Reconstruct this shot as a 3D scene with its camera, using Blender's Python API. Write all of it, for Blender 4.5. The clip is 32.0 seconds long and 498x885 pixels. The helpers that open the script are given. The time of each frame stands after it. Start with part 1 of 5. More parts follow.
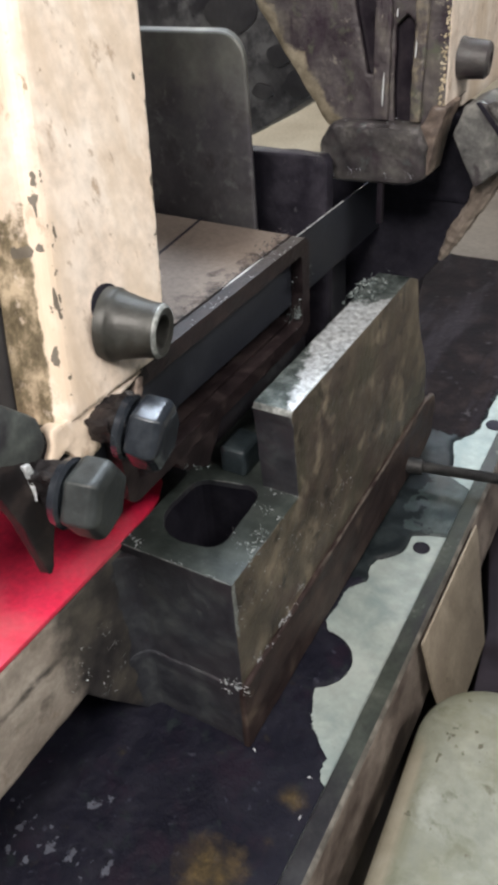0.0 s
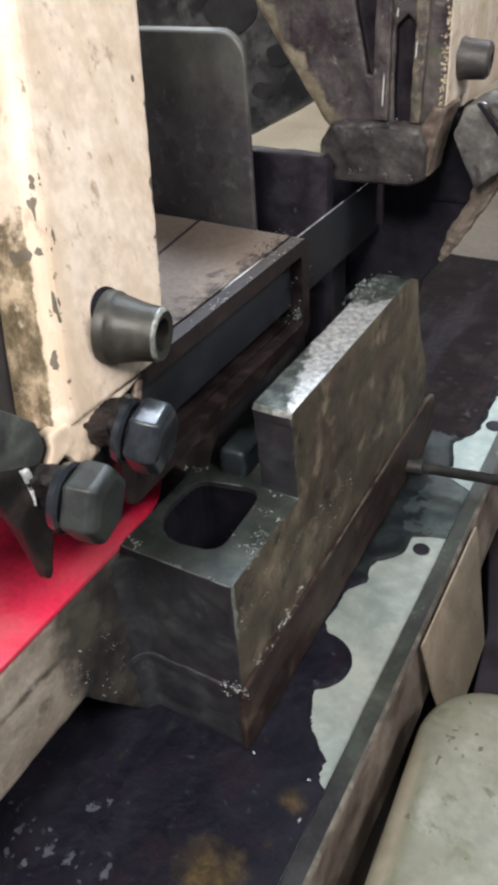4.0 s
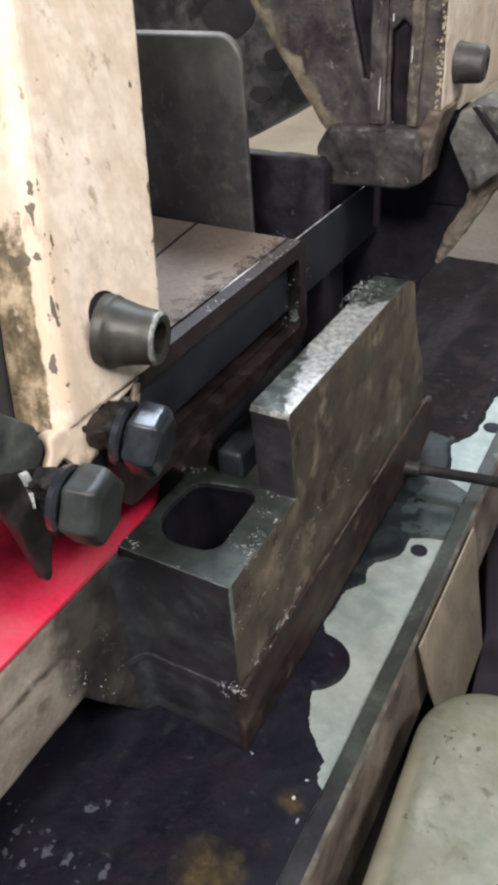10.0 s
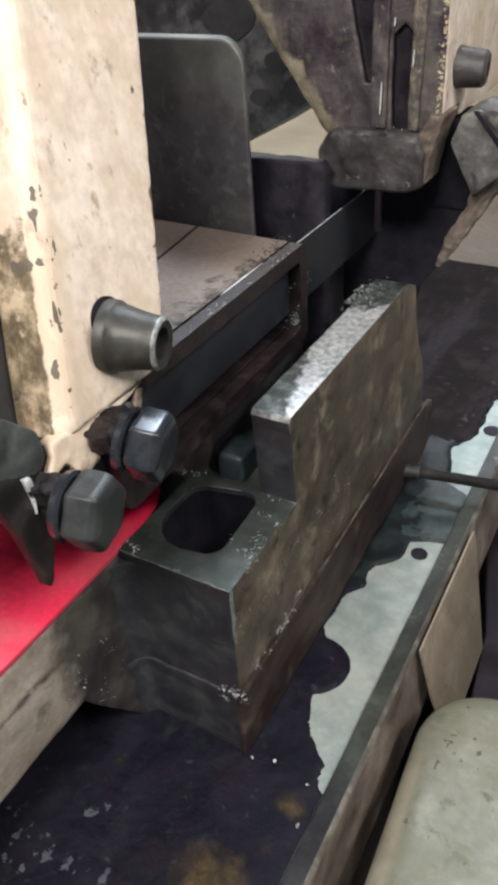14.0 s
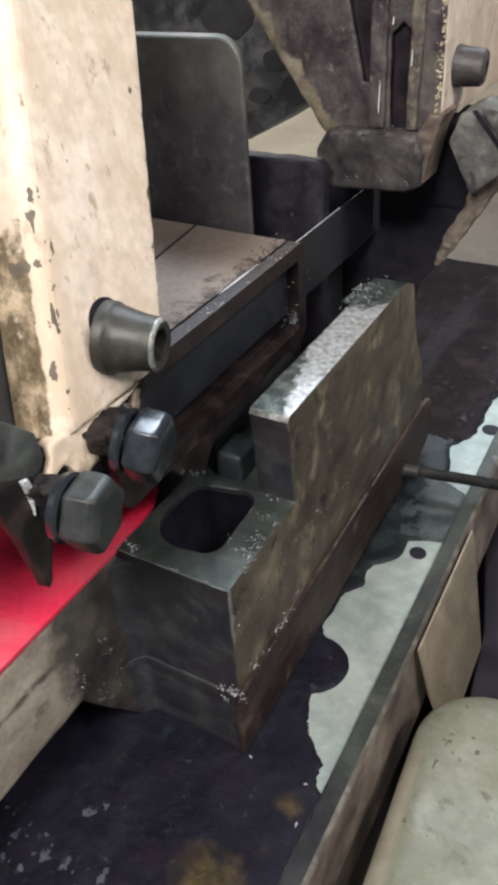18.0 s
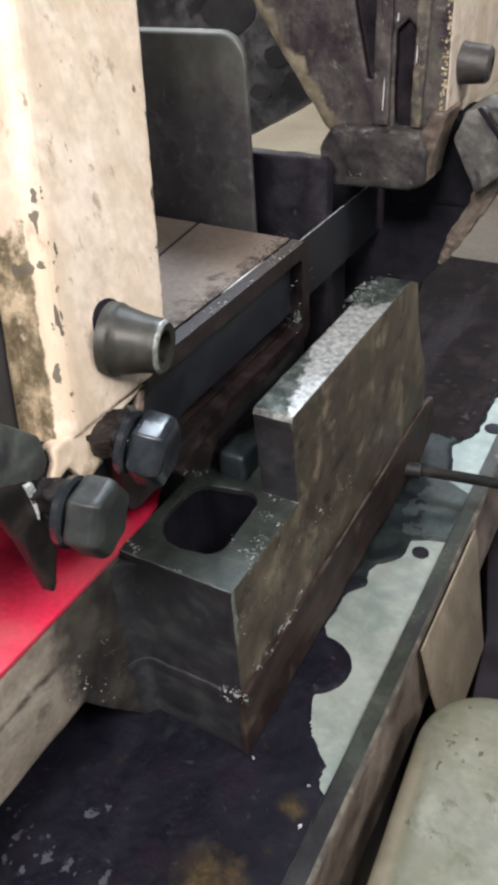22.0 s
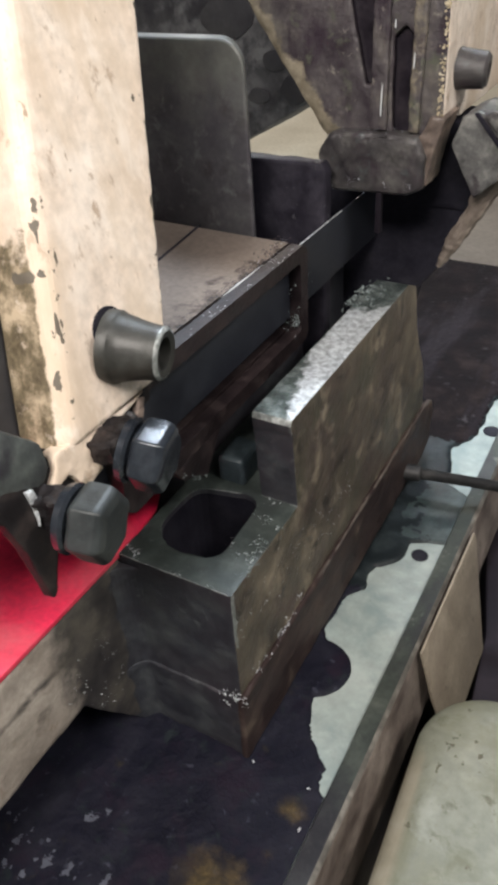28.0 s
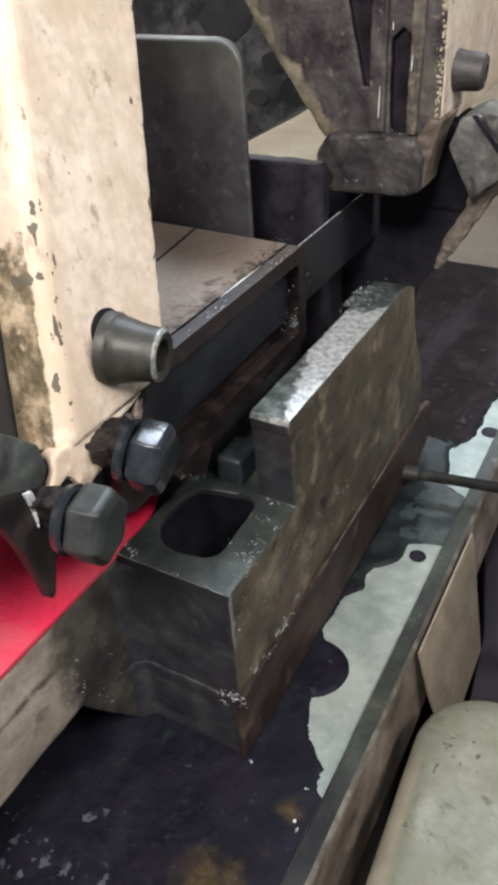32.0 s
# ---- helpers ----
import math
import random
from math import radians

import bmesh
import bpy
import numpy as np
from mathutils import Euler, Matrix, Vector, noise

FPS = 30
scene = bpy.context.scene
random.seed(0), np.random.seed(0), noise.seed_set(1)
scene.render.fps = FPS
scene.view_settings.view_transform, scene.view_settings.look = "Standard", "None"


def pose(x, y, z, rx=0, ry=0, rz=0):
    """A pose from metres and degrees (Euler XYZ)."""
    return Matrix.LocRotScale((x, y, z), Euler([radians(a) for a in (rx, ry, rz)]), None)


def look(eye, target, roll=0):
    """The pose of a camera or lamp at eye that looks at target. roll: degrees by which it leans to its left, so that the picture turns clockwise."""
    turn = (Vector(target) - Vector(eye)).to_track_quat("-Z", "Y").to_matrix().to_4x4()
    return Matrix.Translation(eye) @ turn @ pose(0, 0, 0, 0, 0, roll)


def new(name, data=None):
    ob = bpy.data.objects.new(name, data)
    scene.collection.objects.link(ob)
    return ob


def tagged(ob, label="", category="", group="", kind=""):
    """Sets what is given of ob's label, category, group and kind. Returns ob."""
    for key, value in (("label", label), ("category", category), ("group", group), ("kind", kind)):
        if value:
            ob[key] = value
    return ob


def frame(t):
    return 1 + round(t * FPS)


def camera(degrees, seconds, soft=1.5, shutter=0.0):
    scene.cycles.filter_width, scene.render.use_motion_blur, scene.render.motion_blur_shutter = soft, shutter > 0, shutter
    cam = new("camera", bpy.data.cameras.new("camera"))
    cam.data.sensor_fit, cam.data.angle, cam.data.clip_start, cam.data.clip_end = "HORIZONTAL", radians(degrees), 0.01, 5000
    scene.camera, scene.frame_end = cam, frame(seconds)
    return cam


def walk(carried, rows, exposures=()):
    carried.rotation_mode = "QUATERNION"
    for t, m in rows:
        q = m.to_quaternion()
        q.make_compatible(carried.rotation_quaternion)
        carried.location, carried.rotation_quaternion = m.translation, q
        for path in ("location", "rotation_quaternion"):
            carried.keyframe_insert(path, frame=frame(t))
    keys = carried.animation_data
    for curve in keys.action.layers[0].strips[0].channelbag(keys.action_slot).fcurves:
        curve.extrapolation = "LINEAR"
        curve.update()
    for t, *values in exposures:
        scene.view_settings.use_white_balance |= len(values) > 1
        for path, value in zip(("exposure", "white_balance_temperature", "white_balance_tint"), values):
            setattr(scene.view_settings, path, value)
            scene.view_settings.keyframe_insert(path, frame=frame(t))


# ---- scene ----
cam = camera(37.48, 32.0, soft=4.1)
walk(cam, [
    (0, pose(0.1875, -0.2678, 1.1016, 53.747, 3.385, 29.399)),
    (0.5, pose(0.1870, -0.2677, 1.1020, 53.728, 3.327, 29.376)),
    (1, pose(0.1864, -0.2669, 1.1024, 53.666, 3.304, 29.362)),
    (1.5, pose(0.1860, -0.2664, 1.1020, 53.650, 3.303, 29.338)),
    (2, pose(0.1869, -0.2663, 1.1018, 53.668, 3.328, 29.378)),
    (2.5, pose(0.1866, -0.2656, 1.1018, 53.682, 3.330, 29.384)),
    (3, pose(0.1860, -0.2654, 1.1022, 53.666, 3.335, 29.373)),
    (3.5, pose(0.1863, -0.2655, 1.1017, 53.679, 3.349, 29.391)),
    (5.5, pose(0.1854, -0.2660, 1.1018, 53.758, 3.262, 29.240)),
    (6, pose(0.1856, -0.2661, 1.1025, 53.765, 3.289, 29.167)),
    (6.5, pose(0.1860, -0.2663, 1.1023, 53.788, 3.249, 29.145)),
    (7, pose(0.1868, -0.2678, 1.1019, 53.900, 3.226, 29.143)),
    (7.5, pose(0.1871, -0.2681, 1.1021, 53.853, 3.246, 29.140)),
    (8, pose(0.1878, -0.2680, 1.1017, 53.833, 3.238, 29.187)),
    (8.5, pose(0.1885, -0.2680, 1.1013, 53.822, 3.235, 29.106)),
    (9, pose(0.1890, -0.2679, 1.1015, 53.784, 3.208, 29.121)),
    (9.5, pose(0.1883, -0.2673, 1.1022, 53.742, 3.265, 29.117)),
    (10, pose(0.1884, -0.2673, 1.1018, 53.930, 3.352, 29.279)),
    (10.5, pose(0.1882, -0.2672, 1.1025, 53.904, 3.375, 29.352)),
    (11, pose(0.1879, -0.2675, 1.1018, 53.964, 3.327, 29.317)),
    (11.5, pose(0.1874, -0.2667, 1.1032, 53.913, 3.282, 29.276)),
    (12, pose(0.1873, -0.2668, 1.1025, 54.000, 3.248, 29.266)),
    (12.5, pose(0.1869, -0.2664, 1.1023, 53.924, 3.230, 29.203)),
    (13, pose(0.1869, -0.2664, 1.1024, 53.923, 3.219, 29.208)),
    (13.5, pose(0.1867, -0.2668, 1.1020, 54.079, 3.200, 29.257)),
    (14, pose(0.1866, -0.2670, 1.1023, 54.090, 3.219, 29.266)),
    (14.5, pose(0.1865, -0.2661, 1.1022, 54.025, 3.224, 29.252)),
    (16.5, pose(0.1858, -0.2675, 1.1014, 54.095, 3.152, 29.206)),
    (17, pose(0.1864, -0.2661, 1.1024, 53.944, 3.167, 29.229)),
    (17.5, pose(0.1865, -0.2663, 1.1024, 53.960, 3.181, 29.199)),
    (18, pose(0.1866, -0.2661, 1.1023, 53.981, 3.187, 29.187)),
    (18.5, pose(0.1860, -0.2654, 1.1033, 53.784, 3.137, 29.166)),
    (19, pose(0.1856, -0.2648, 1.1026, 53.769, 3.126, 29.146)),
    (19.5, pose(0.1852, -0.2651, 1.1020, 53.821, 3.149, 29.110)),
    (20, pose(0.1847, -0.2651, 1.1015, 53.846, 3.148, 29.148)),
    (20.5, pose(0.1839, -0.2641, 1.1022, 53.672, 3.147, 29.194)),
    (21, pose(0.1837, -0.2639, 1.1014, 53.717, 3.134, 29.202)),
    (21.5, pose(0.1828, -0.2636, 1.1017, 53.726, 3.161, 29.172)),
    (22, pose(0.1818, -0.2637, 1.1022, 53.714, 3.098, 29.163)),
    (22.5, pose(0.1816, -0.2630, 1.1030, 53.682, 3.100, 29.155)),
    (23, pose(0.1815, -0.2634, 1.1031, 53.785, 3.079, 29.093)),
    (23.5, pose(0.1818, -0.2630, 1.1024, 53.890, 3.119, 29.146)),
    (24, pose(0.1815, -0.2634, 1.1022, 53.922, 3.123, 29.110)),
    (24.5, pose(0.1824, -0.2638, 1.1026, 53.896, 3.098, 29.172)),
    (25, pose(0.1831, -0.2639, 1.1029, 53.887, 3.131, 29.130)),
    (25.5, pose(0.1829, -0.2645, 1.1031, 53.897, 3.137, 29.117)),
    (27.5, pose(0.1825, -0.2641, 1.1035, 53.909, 3.185, 29.051)),
    (28, pose(0.1823, -0.2642, 1.1036, 53.914, 3.166, 29.047)),
    (28.5, pose(0.1826, -0.2644, 1.1030, 53.977, 3.137, 29.080)),
    (29, pose(0.1826, -0.2649, 1.1031, 53.977, 3.114, 29.007)),
    (29.5, pose(0.1830, -0.2654, 1.1031, 54.002, 3.101, 29.006)),
    (30, pose(0.1833, -0.2651, 1.1033, 53.978, 3.089, 29.020)),
    (30.5, pose(0.1840, -0.2646, 1.1038, 53.969, 3.123, 29.032)),
    (31, pose(0.1841, -0.2647, 1.1040, 53.979, 3.096, 29.051)),
    (31.5, pose(0.1834, -0.2652, 1.1030, 54.075, 3.055, 28.990)),
    (32, pose(0.1836, -0.2650, 1.1035, 54.029, 3.096, 29.001)),
])

# ---- light ----
FLOOR = 0.0
world = bpy.data.worlds.new("workshop_air")
scene.world = world
world.use_nodes = True
world.node_tree.nodes["Background"].inputs[0].default_value = (0.5, 0.5, 0.8, 1)
world.node_tree.nodes["Background"].inputs[1].default_value = 0.035
scene.view_settings.exposure = 0.09


def lamp(name, eye, target, size, size_y, watts, colour):
    data = bpy.data.lights.new(name, "AREA")
    data.shape, data.size, data.size_y, data.energy, data.color = "RECTANGLE", size, size_y, watts, colour
    ob = new(name, data)
    ob.matrix_world = look(eye, target)
    return ob


lamp("work_lamp", (0.1, -0.6, 1.62), (-0.08, 0.05, 1.0), 0.4, 0.2, 13, (1.0, 0.93, 0.87))
lamp("ceiling_light_over_saw", (-0.6, 1.38, 2.75), (0, 0.2, 0.8), 1.6, 0.25, 88, (0.79, 0.89, 1.0))
# unseen fill light, added to brighten the cream side of the rear arm
lamp("side_fill_light", (1.5, -0.1, 2.7), (0, 0.2, 0.8), 1.2, 0.25, 34, (1.0, 0.94, 0.88))
# unseen fill light, added to brighten the floor far behind the saw
lamp("far_fill_light", (-1.75, 4.2, 3.2), (-1.5, 3.5, 0), 1.6, 0.9, 80, (1.0, 0.94, 0.87))


# ---- materials ----
ONE = (1, 1, 1)


def ramp(nt, fac, stops):
    r = nt.nodes.new("ShaderNodeValToRGB")
    while len(r.color_ramp.elements) < len(stops):
        r.color_ramp.elements.new(0.5)
    for e, (p, c) in zip(r.color_ramp.elements, stops):
        e.position = p
        e.color = (c, c, c, 1) if isinstance(c, (int, float)) else (*c, 1)
    nt.links.new(fac, r.inputs[0])
    return r.outputs[0]


def tex(nt, co, scale, detail=5, rough=0.6, stretch=(1, 1, 1), distort=0.0, shift=0.0):
    m = nt.nodes.new("ShaderNodeMapping")
    m.inputs["Scale"].default_value = stretch
    m.inputs["Location"].default_value = (shift, shift * 0.7, shift * 1.3)
    nt.links.new(co, m.inputs[0])
    n = nt.nodes.new("ShaderNodeTexNoise")
    n.inputs["Scale"].default_value, n.inputs["Detail"].default_value = scale, detail
    n.inputs["Roughness"].default_value, n.inputs["Distortion"].default_value = rough, distort
    nt.links.new(m.outputs[0], n.inputs["Vector"])
    return n.outputs["Fac"]


def blend(nt, fac, a, b):
    m = nt.nodes.new("ShaderNodeMix")
    m.data_type = "RGBA"
    nt.links.new(fac, m.inputs[0])
    for sock, v in ((m.inputs[6], a), (m.inputs[7], b)):
        if isinstance(v, tuple):
            sock.default_value = (*v, 1)
        else:
            nt.links.new(v, sock)
    return m.outputs[2]


def surface(name, tones, scale=25, fine=220, rough=(0.4, 0.7), metal=0.0, bump=0.25, bump_size=0.0012, stretch=(1, 1, 1),
            coat=0.0, patches=(), specular=0.5, wear_or_light=None, flakes_or_glints=None, soft=0.1):
    """tones: three colours from the dark to the light part of a large noise; patches: (scale, low, high, colour,
    roughness, shift, stretch);
    the wear layer: three tones and a scale for dirt or painted light where the mesh carries its key; the flakes layer:
    a colour and a scale for lost paint, stains or painted glints where it carries its key."""
    mat = bpy.data.materials.new(name)
    mat.use_nodes = True
    nt = mat.node_tree
    bsdf = nt.nodes["Principled BSDF"]
    co = nt.nodes.new("ShaderNodeTexCoord").outputs["Object"]
    big = tex(nt, co, scale, 6, 0.62, stretch, 0.25)
    small = tex(nt, co, fine, 4, 0.6)
    col = ramp(nt, big, [(0.32, tones[0]), (0.5, tones[1]), (0.68, tones[2])])
    grain = ramp(nt, small, [(0.3, 0.84), (0.7, 1.14)])
    mul = nt.nodes.new("ShaderNodeMix")
    mul.data_type, mul.blend_type = "RGBA", "MULTIPLY"
    mul.inputs[0].default_value = 1.0
    nt.links.new(col, mul.inputs[6])
    nt.links.new(grain, mul.inputs[7])
    col = mul.outputs[2]
    ro = ramp(nt, big, [(0.3, rough[0]), (0.7, rough[1])])
    for k, (ps, lo, hi, colour, prough, shift, pst) in enumerate(patches):
        pf = ramp(nt, tex(nt, co, ps, 6, 0.65, pst, 0.3, 3.1 + shift), [(lo, 0.0), (hi, 1.0)])
        col = blend(nt, pf, col, colour)
        ro = blend(nt, pf, ro, (prough, prough, prough))
    for layer, key, spread in ((wear_or_light, "wear_or_light", 1.1), (flakes_or_glints, "flake_or_glint", 1.6)):
        if not layer:
            continue
        at = nt.nodes.new("ShaderNodeAttribute")
        at.attribute_name = key
        ragged = tex(nt, co, layer[1], 6, 0.68, ONE, 0.15, 7.7)
        sm = nt.nodes.new("ShaderNodeMath")
        sm.operation, sm.inputs[1].default_value = "MULTIPLY_ADD", spread
        nt.links.new(ragged, sm.inputs[0])
        nt.links.new(at.outputs["Fac"], sm.inputs[2])
        mid = 0.5 * spread + 0.5
        rr = nt.nodes.new("ShaderNodeMapRange")
        rr.inputs["From Min"].default_value, rr.inputs["From Max"].default_value = (mid - soft, mid + soft) if key == "wear_or_light" else (mid - 0.015, mid + 0.02)
        nt.links.new(sm.outputs[0], rr.inputs["Value"])
        if key == "wear_or_light":
            dirt = ramp(nt, tex(nt, co, layer[1] * 0.8, 6, 0.65, ONE, 0.1, 1.4), [(0.32, layer[0][0]), (0.5, layer[0][1]), (0.68, layer[0][2])])
        else:
            dirt = ramp(nt, small, [(0.3, layer[0]), (0.7, tuple(1.4 * c for c in layer[0]))])
        col = blend(nt, rr.outputs[0], col, dirt)
    nt.links.new(col, bsdf.inputs["Base Color"])
    nt.links.new(ro, bsdf.inputs["Roughness"])
    bsdf.inputs["Metallic"].default_value = metal
    bsdf.inputs["Coat Weight"].default_value = coat
    bsdf.inputs["Coat Roughness"].default_value = 0.18
    bsdf.inputs["Specular IOR Level"].default_value = specular
    b1 = nt.nodes.new("ShaderNodeBump")
    b1.inputs["Strength"].default_value, b1.inputs["Distance"].default_value = bump, bump_size
    add = nt.nodes.new("ShaderNodeMath")
    add.operation = "ADD"
    nt.links.new(big, add.inputs[0])
    nt.links.new(small, add.inputs[1])
    nt.links.new(add.outputs[0], b1.inputs["Height"])
    nt.links.new(b1.outputs[0], bsdf.inputs["Normal"])
    return mat


CREAM = surface("worn_cream_paint", ((0.59, 0.49, 0.40), (0.69, 0.59, 0.50), (0.76, 0.68, 0.60)), 18, 150, (0.35, 0.6), bump=0.14, patches=(
    (16, 0.46, 0.68, (0.57, 0.46, 0.35), 0.6, 0, (1, 1, 0.35)), (40, 0.56, 0.72, (0.78, 0.7, 0.62), 0.5, 4.1, (1, 1, 0.5)),
    (75, 0.61, 0.69, (0.44, 0.345, 0.265), 0.6, 1.7, (1, 1, 0.6)), (150, 0.64, 0.71, (0.36, 0.275, 0.2), 0.6, 6.3, (1, 1, 0.7))),
    wear_or_light=(((0.045, 0.034, 0.02), (0.15, 0.12, 0.075), (0.46, 0.37, 0.26)), 95), flakes_or_glints=((0.098, 0.084, 0.066), 150))
GRIME = surface("oily_cast_iron", ((0.022, 0.02, 0.023), (0.05, 0.046, 0.047), (0.1, 0.096, 0.09)), 36, 260, (0.35, 0.6), 0.1, bump=0.5, patches=(
    (24, 0.5, 0.66, (0.035, 0.026, 0.033), 0.4, 2.2, ONE), (50, 0.58, 0.7, (0.06, 0.075, 0.075), 0.4, 3.7, ONE)))
DUSTY = surface("dusty_grey_casting", ((0.028, 0.021, 0.027), (0.062, 0.053, 0.057), (0.135, 0.122, 0.104)), 24, 240, (0.4, 0.7), 0.0, bump=0.6, patches=(
    (38, 0.5, 0.64, (0.03, 0.02, 0.029), 0.35, 0.3, (1, 1, 0.6)), (50, 0.56, 0.68, (0.078, 0.084, 0.06), 0.5, 2.9, ONE), (100, 0.62, 0.72, (0.23, 0.21, 0.18), 0.5, 1.3, ONE)),
    wear_or_light=(((0.09, 0.076, 0.052), (0.19, 0.163, 0.118), (0.32, 0.28, 0.21)), 60))
WET_IRON = surface("wet_dark_iron", ((0.022, 0.022, 0.029), (0.043, 0.046, 0.054), (0.08, 0.088, 0.09)), 30, 240, (0.28, 0.54), 0.15, bump=0.35, patches=(
    (11, 0.44, 0.66, (0.036, 0.031, 0.038), 0.5, 0.7, ONE),
    (95, 0.62, 0.74, (0.105, 0.115, 0.115), 0.5, 1.5, ONE),
    (40, 0.66, 0.76, (0.07, 0.06, 0.054), 0.6, 3.5, (1, 1, 0.5))))
BROWN_SIDE = surface("iron_with_dried_brown_coolant", ((0.032, 0.025, 0.019), (0.1, 0.083, 0.06), (0.22, 0.185, 0.134)), 24, 190, (0.4, 0.62), bump=0.8, bump_size=0.0016, stretch=(1, 1, 0.85), patches=(
    (7, 0.46, 0.62, (0.062, 0.047, 0.039), 0.5, 11.2, ONE),
    (12, 0.5, 0.6, (0.066, 0.06, 0.042), 0.5, 0.9, ONE), (30, 0.54, 0.66, (0.24, 0.2, 0.147), 0.55, 2.3, (1, 1, 0.85)),
    (38, 0.56, 0.65, (0.028, 0.022, 0.017), 0.45, 5.3, (1, 1, 0.85)), (20, 0.56, 0.7, (0.078, 0.055, 0.046), 0.5, 7.7, (1, 1, 0.85)), (110, 0.6, 0.72, (0.17, 0.148, 0.11), 0.6, 3.3, ONE)))
TOP_IRON = surface("greenish_wet_iron", ((0.022, 0.028, 0.027), (0.04, 0.05, 0.047), (0.075, 0.09, 0.083)), 42, 240, (0.35, 0.6), 0.1, bump=0.4, patches=(
    (20, 0.5, 0.66, (0.03, 0.034, 0.034), 0.45, 4.4, ONE), (110, 0.6, 0.72, (0.1, 0.115, 0.108), 0.5, 1.5, ONE)))
FLANGE_BROWN = surface("dark_reddish_grime", ((0.018, 0.0115, 0.0115), (0.04, 0.027, 0.0255), (0.08, 0.058, 0.05)), 34, 200, (0.45, 0.7), bump=0.5, specular=0.2, stretch=(1, 0.6, 1), patches=((14, 0.5, 0.68, (0.026, 0.0175, 0.0175), 0.6, 1.4, (1, 0.6, 1)), (46, 0.58, 0.7, (0.105, 0.08, 0.062), 0.6, 4.2, (1, 0.6, 1))))
FLANGE_EDGE = surface("lit_brown_edge", ((0.035, 0.027, 0.023), (0.068, 0.055, 0.047), (0.13, 0.11, 0.094)), 60, 220, (0.45, 0.65), bump=0.3)
BRIGHT_STEEL = surface("scraped_bright_steel_and_glint", ((0.34, 0.37, 0.39), (0.66, 0.7, 0.73), (0.9, 0.94, 0.97)), 200, 560, (0.3, 0.52), 0.6, bump=1.0, bump_size=0.0015,
                       wear_or_light=(((0.035, 0.046, 0.046), (0.095, 0.116, 0.112), (0.24, 0.275, 0.268)), 120))
EDGE = surface("worn_edge_or_highlight", ((0.08, 0.088, 0.084), (0.2, 0.215, 0.21), (0.42, 0.44, 0.43)), 110, 300, (0.3, 0.5), 0.4, bump=0.3)
# the paler tones at the end are painted light for the plate's upper part
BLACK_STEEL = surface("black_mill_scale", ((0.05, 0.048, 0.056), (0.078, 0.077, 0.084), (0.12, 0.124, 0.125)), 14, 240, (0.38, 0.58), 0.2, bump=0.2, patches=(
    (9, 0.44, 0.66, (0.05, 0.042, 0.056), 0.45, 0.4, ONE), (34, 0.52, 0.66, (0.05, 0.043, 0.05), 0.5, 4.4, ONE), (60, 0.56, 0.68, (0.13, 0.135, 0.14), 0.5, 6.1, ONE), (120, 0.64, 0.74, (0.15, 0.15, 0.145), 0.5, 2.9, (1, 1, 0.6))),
    wear_or_light=(((0.075, 0.078, 0.073), (0.115, 0.12, 0.11), (0.17, 0.175, 0.16)), 30), soft=0.3)
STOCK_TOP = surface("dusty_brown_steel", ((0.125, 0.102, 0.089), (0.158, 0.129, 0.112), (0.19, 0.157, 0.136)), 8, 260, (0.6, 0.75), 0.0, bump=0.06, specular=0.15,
                    wear_or_light=(((0.018, 0.014, 0.013), (0.034, 0.026, 0.023), (0.06, 0.048, 0.042)), 75))
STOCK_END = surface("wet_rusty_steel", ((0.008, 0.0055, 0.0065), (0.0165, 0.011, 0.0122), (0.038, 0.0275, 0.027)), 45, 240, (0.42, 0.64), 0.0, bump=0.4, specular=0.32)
BLADE_STEEL = surface("blued_blade_steel", ((0.013, 0.0145, 0.022), (0.022, 0.025, 0.035), (0.036, 0.04, 0.052)), 18, 300, (0.42, 0.58), 0.3, bump=0.06)
KNOB = surface("black_oxide_steel", ((0.015, 0.018, 0.024), (0.025, 0.03, 0.038), (0.042, 0.05, 0.06)), 40, 300, (0.18, 0.3), 0.35, bump=0.12)
KNOB_DUSTY = surface("dusty_black_oxide_steel", ((0.014, 0.017, 0.018), (0.026, 0.031, 0.032), (0.044, 0.051, 0.051)), 40, 300, (0.38, 0.52), 0.15, bump=0.2)
ROD = surface("greasy_black_rod", ((0.012, 0.012, 0.013), (0.022, 0.022, 0.023), (0.045, 0.044, 0.043)), 60, 260, (0.4, 0.6), 0.2, bump=0.2)
BOLT = surface("grey_oxide_steel", ((0.017, 0.017, 0.015), (0.028, 0.0285, 0.0255), (0.045, 0.046, 0.042)), 60, 300, (0.42, 0.56), 0.15, bump=0.2, patches=((30, 0.5, 0.68, (0.028, 0.024, 0.019), 0.5, 1.1, ONE),))
# black that stands in for the shade inside holes, slots and cavities
HOLLOW = surface("black_recess_shade", ((0.011, 0.0105, 0.0165), (0.0175, 0.0168, 0.0245), (0.026, 0.025, 0.033)), 40, 300, (0.6, 0.8), specular=0.12)
RUST = surface("rusty_oily_holder", ((0.004, 0.0034, 0.0042), (0.008, 0.0064, 0.0072), (0.028, 0.021, 0.019)), 55, 260, (0.5, 0.75), 0.0, bump=0.3, specular=0.3)
ORANGE = surface("rusty_brown_paint", ((0.05, 0.038, 0.034), (0.13, 0.1, 0.085), (0.27, 0.215, 0.175)), 50, 260, (0.4, 0.6), 0.0, bump=0.3)
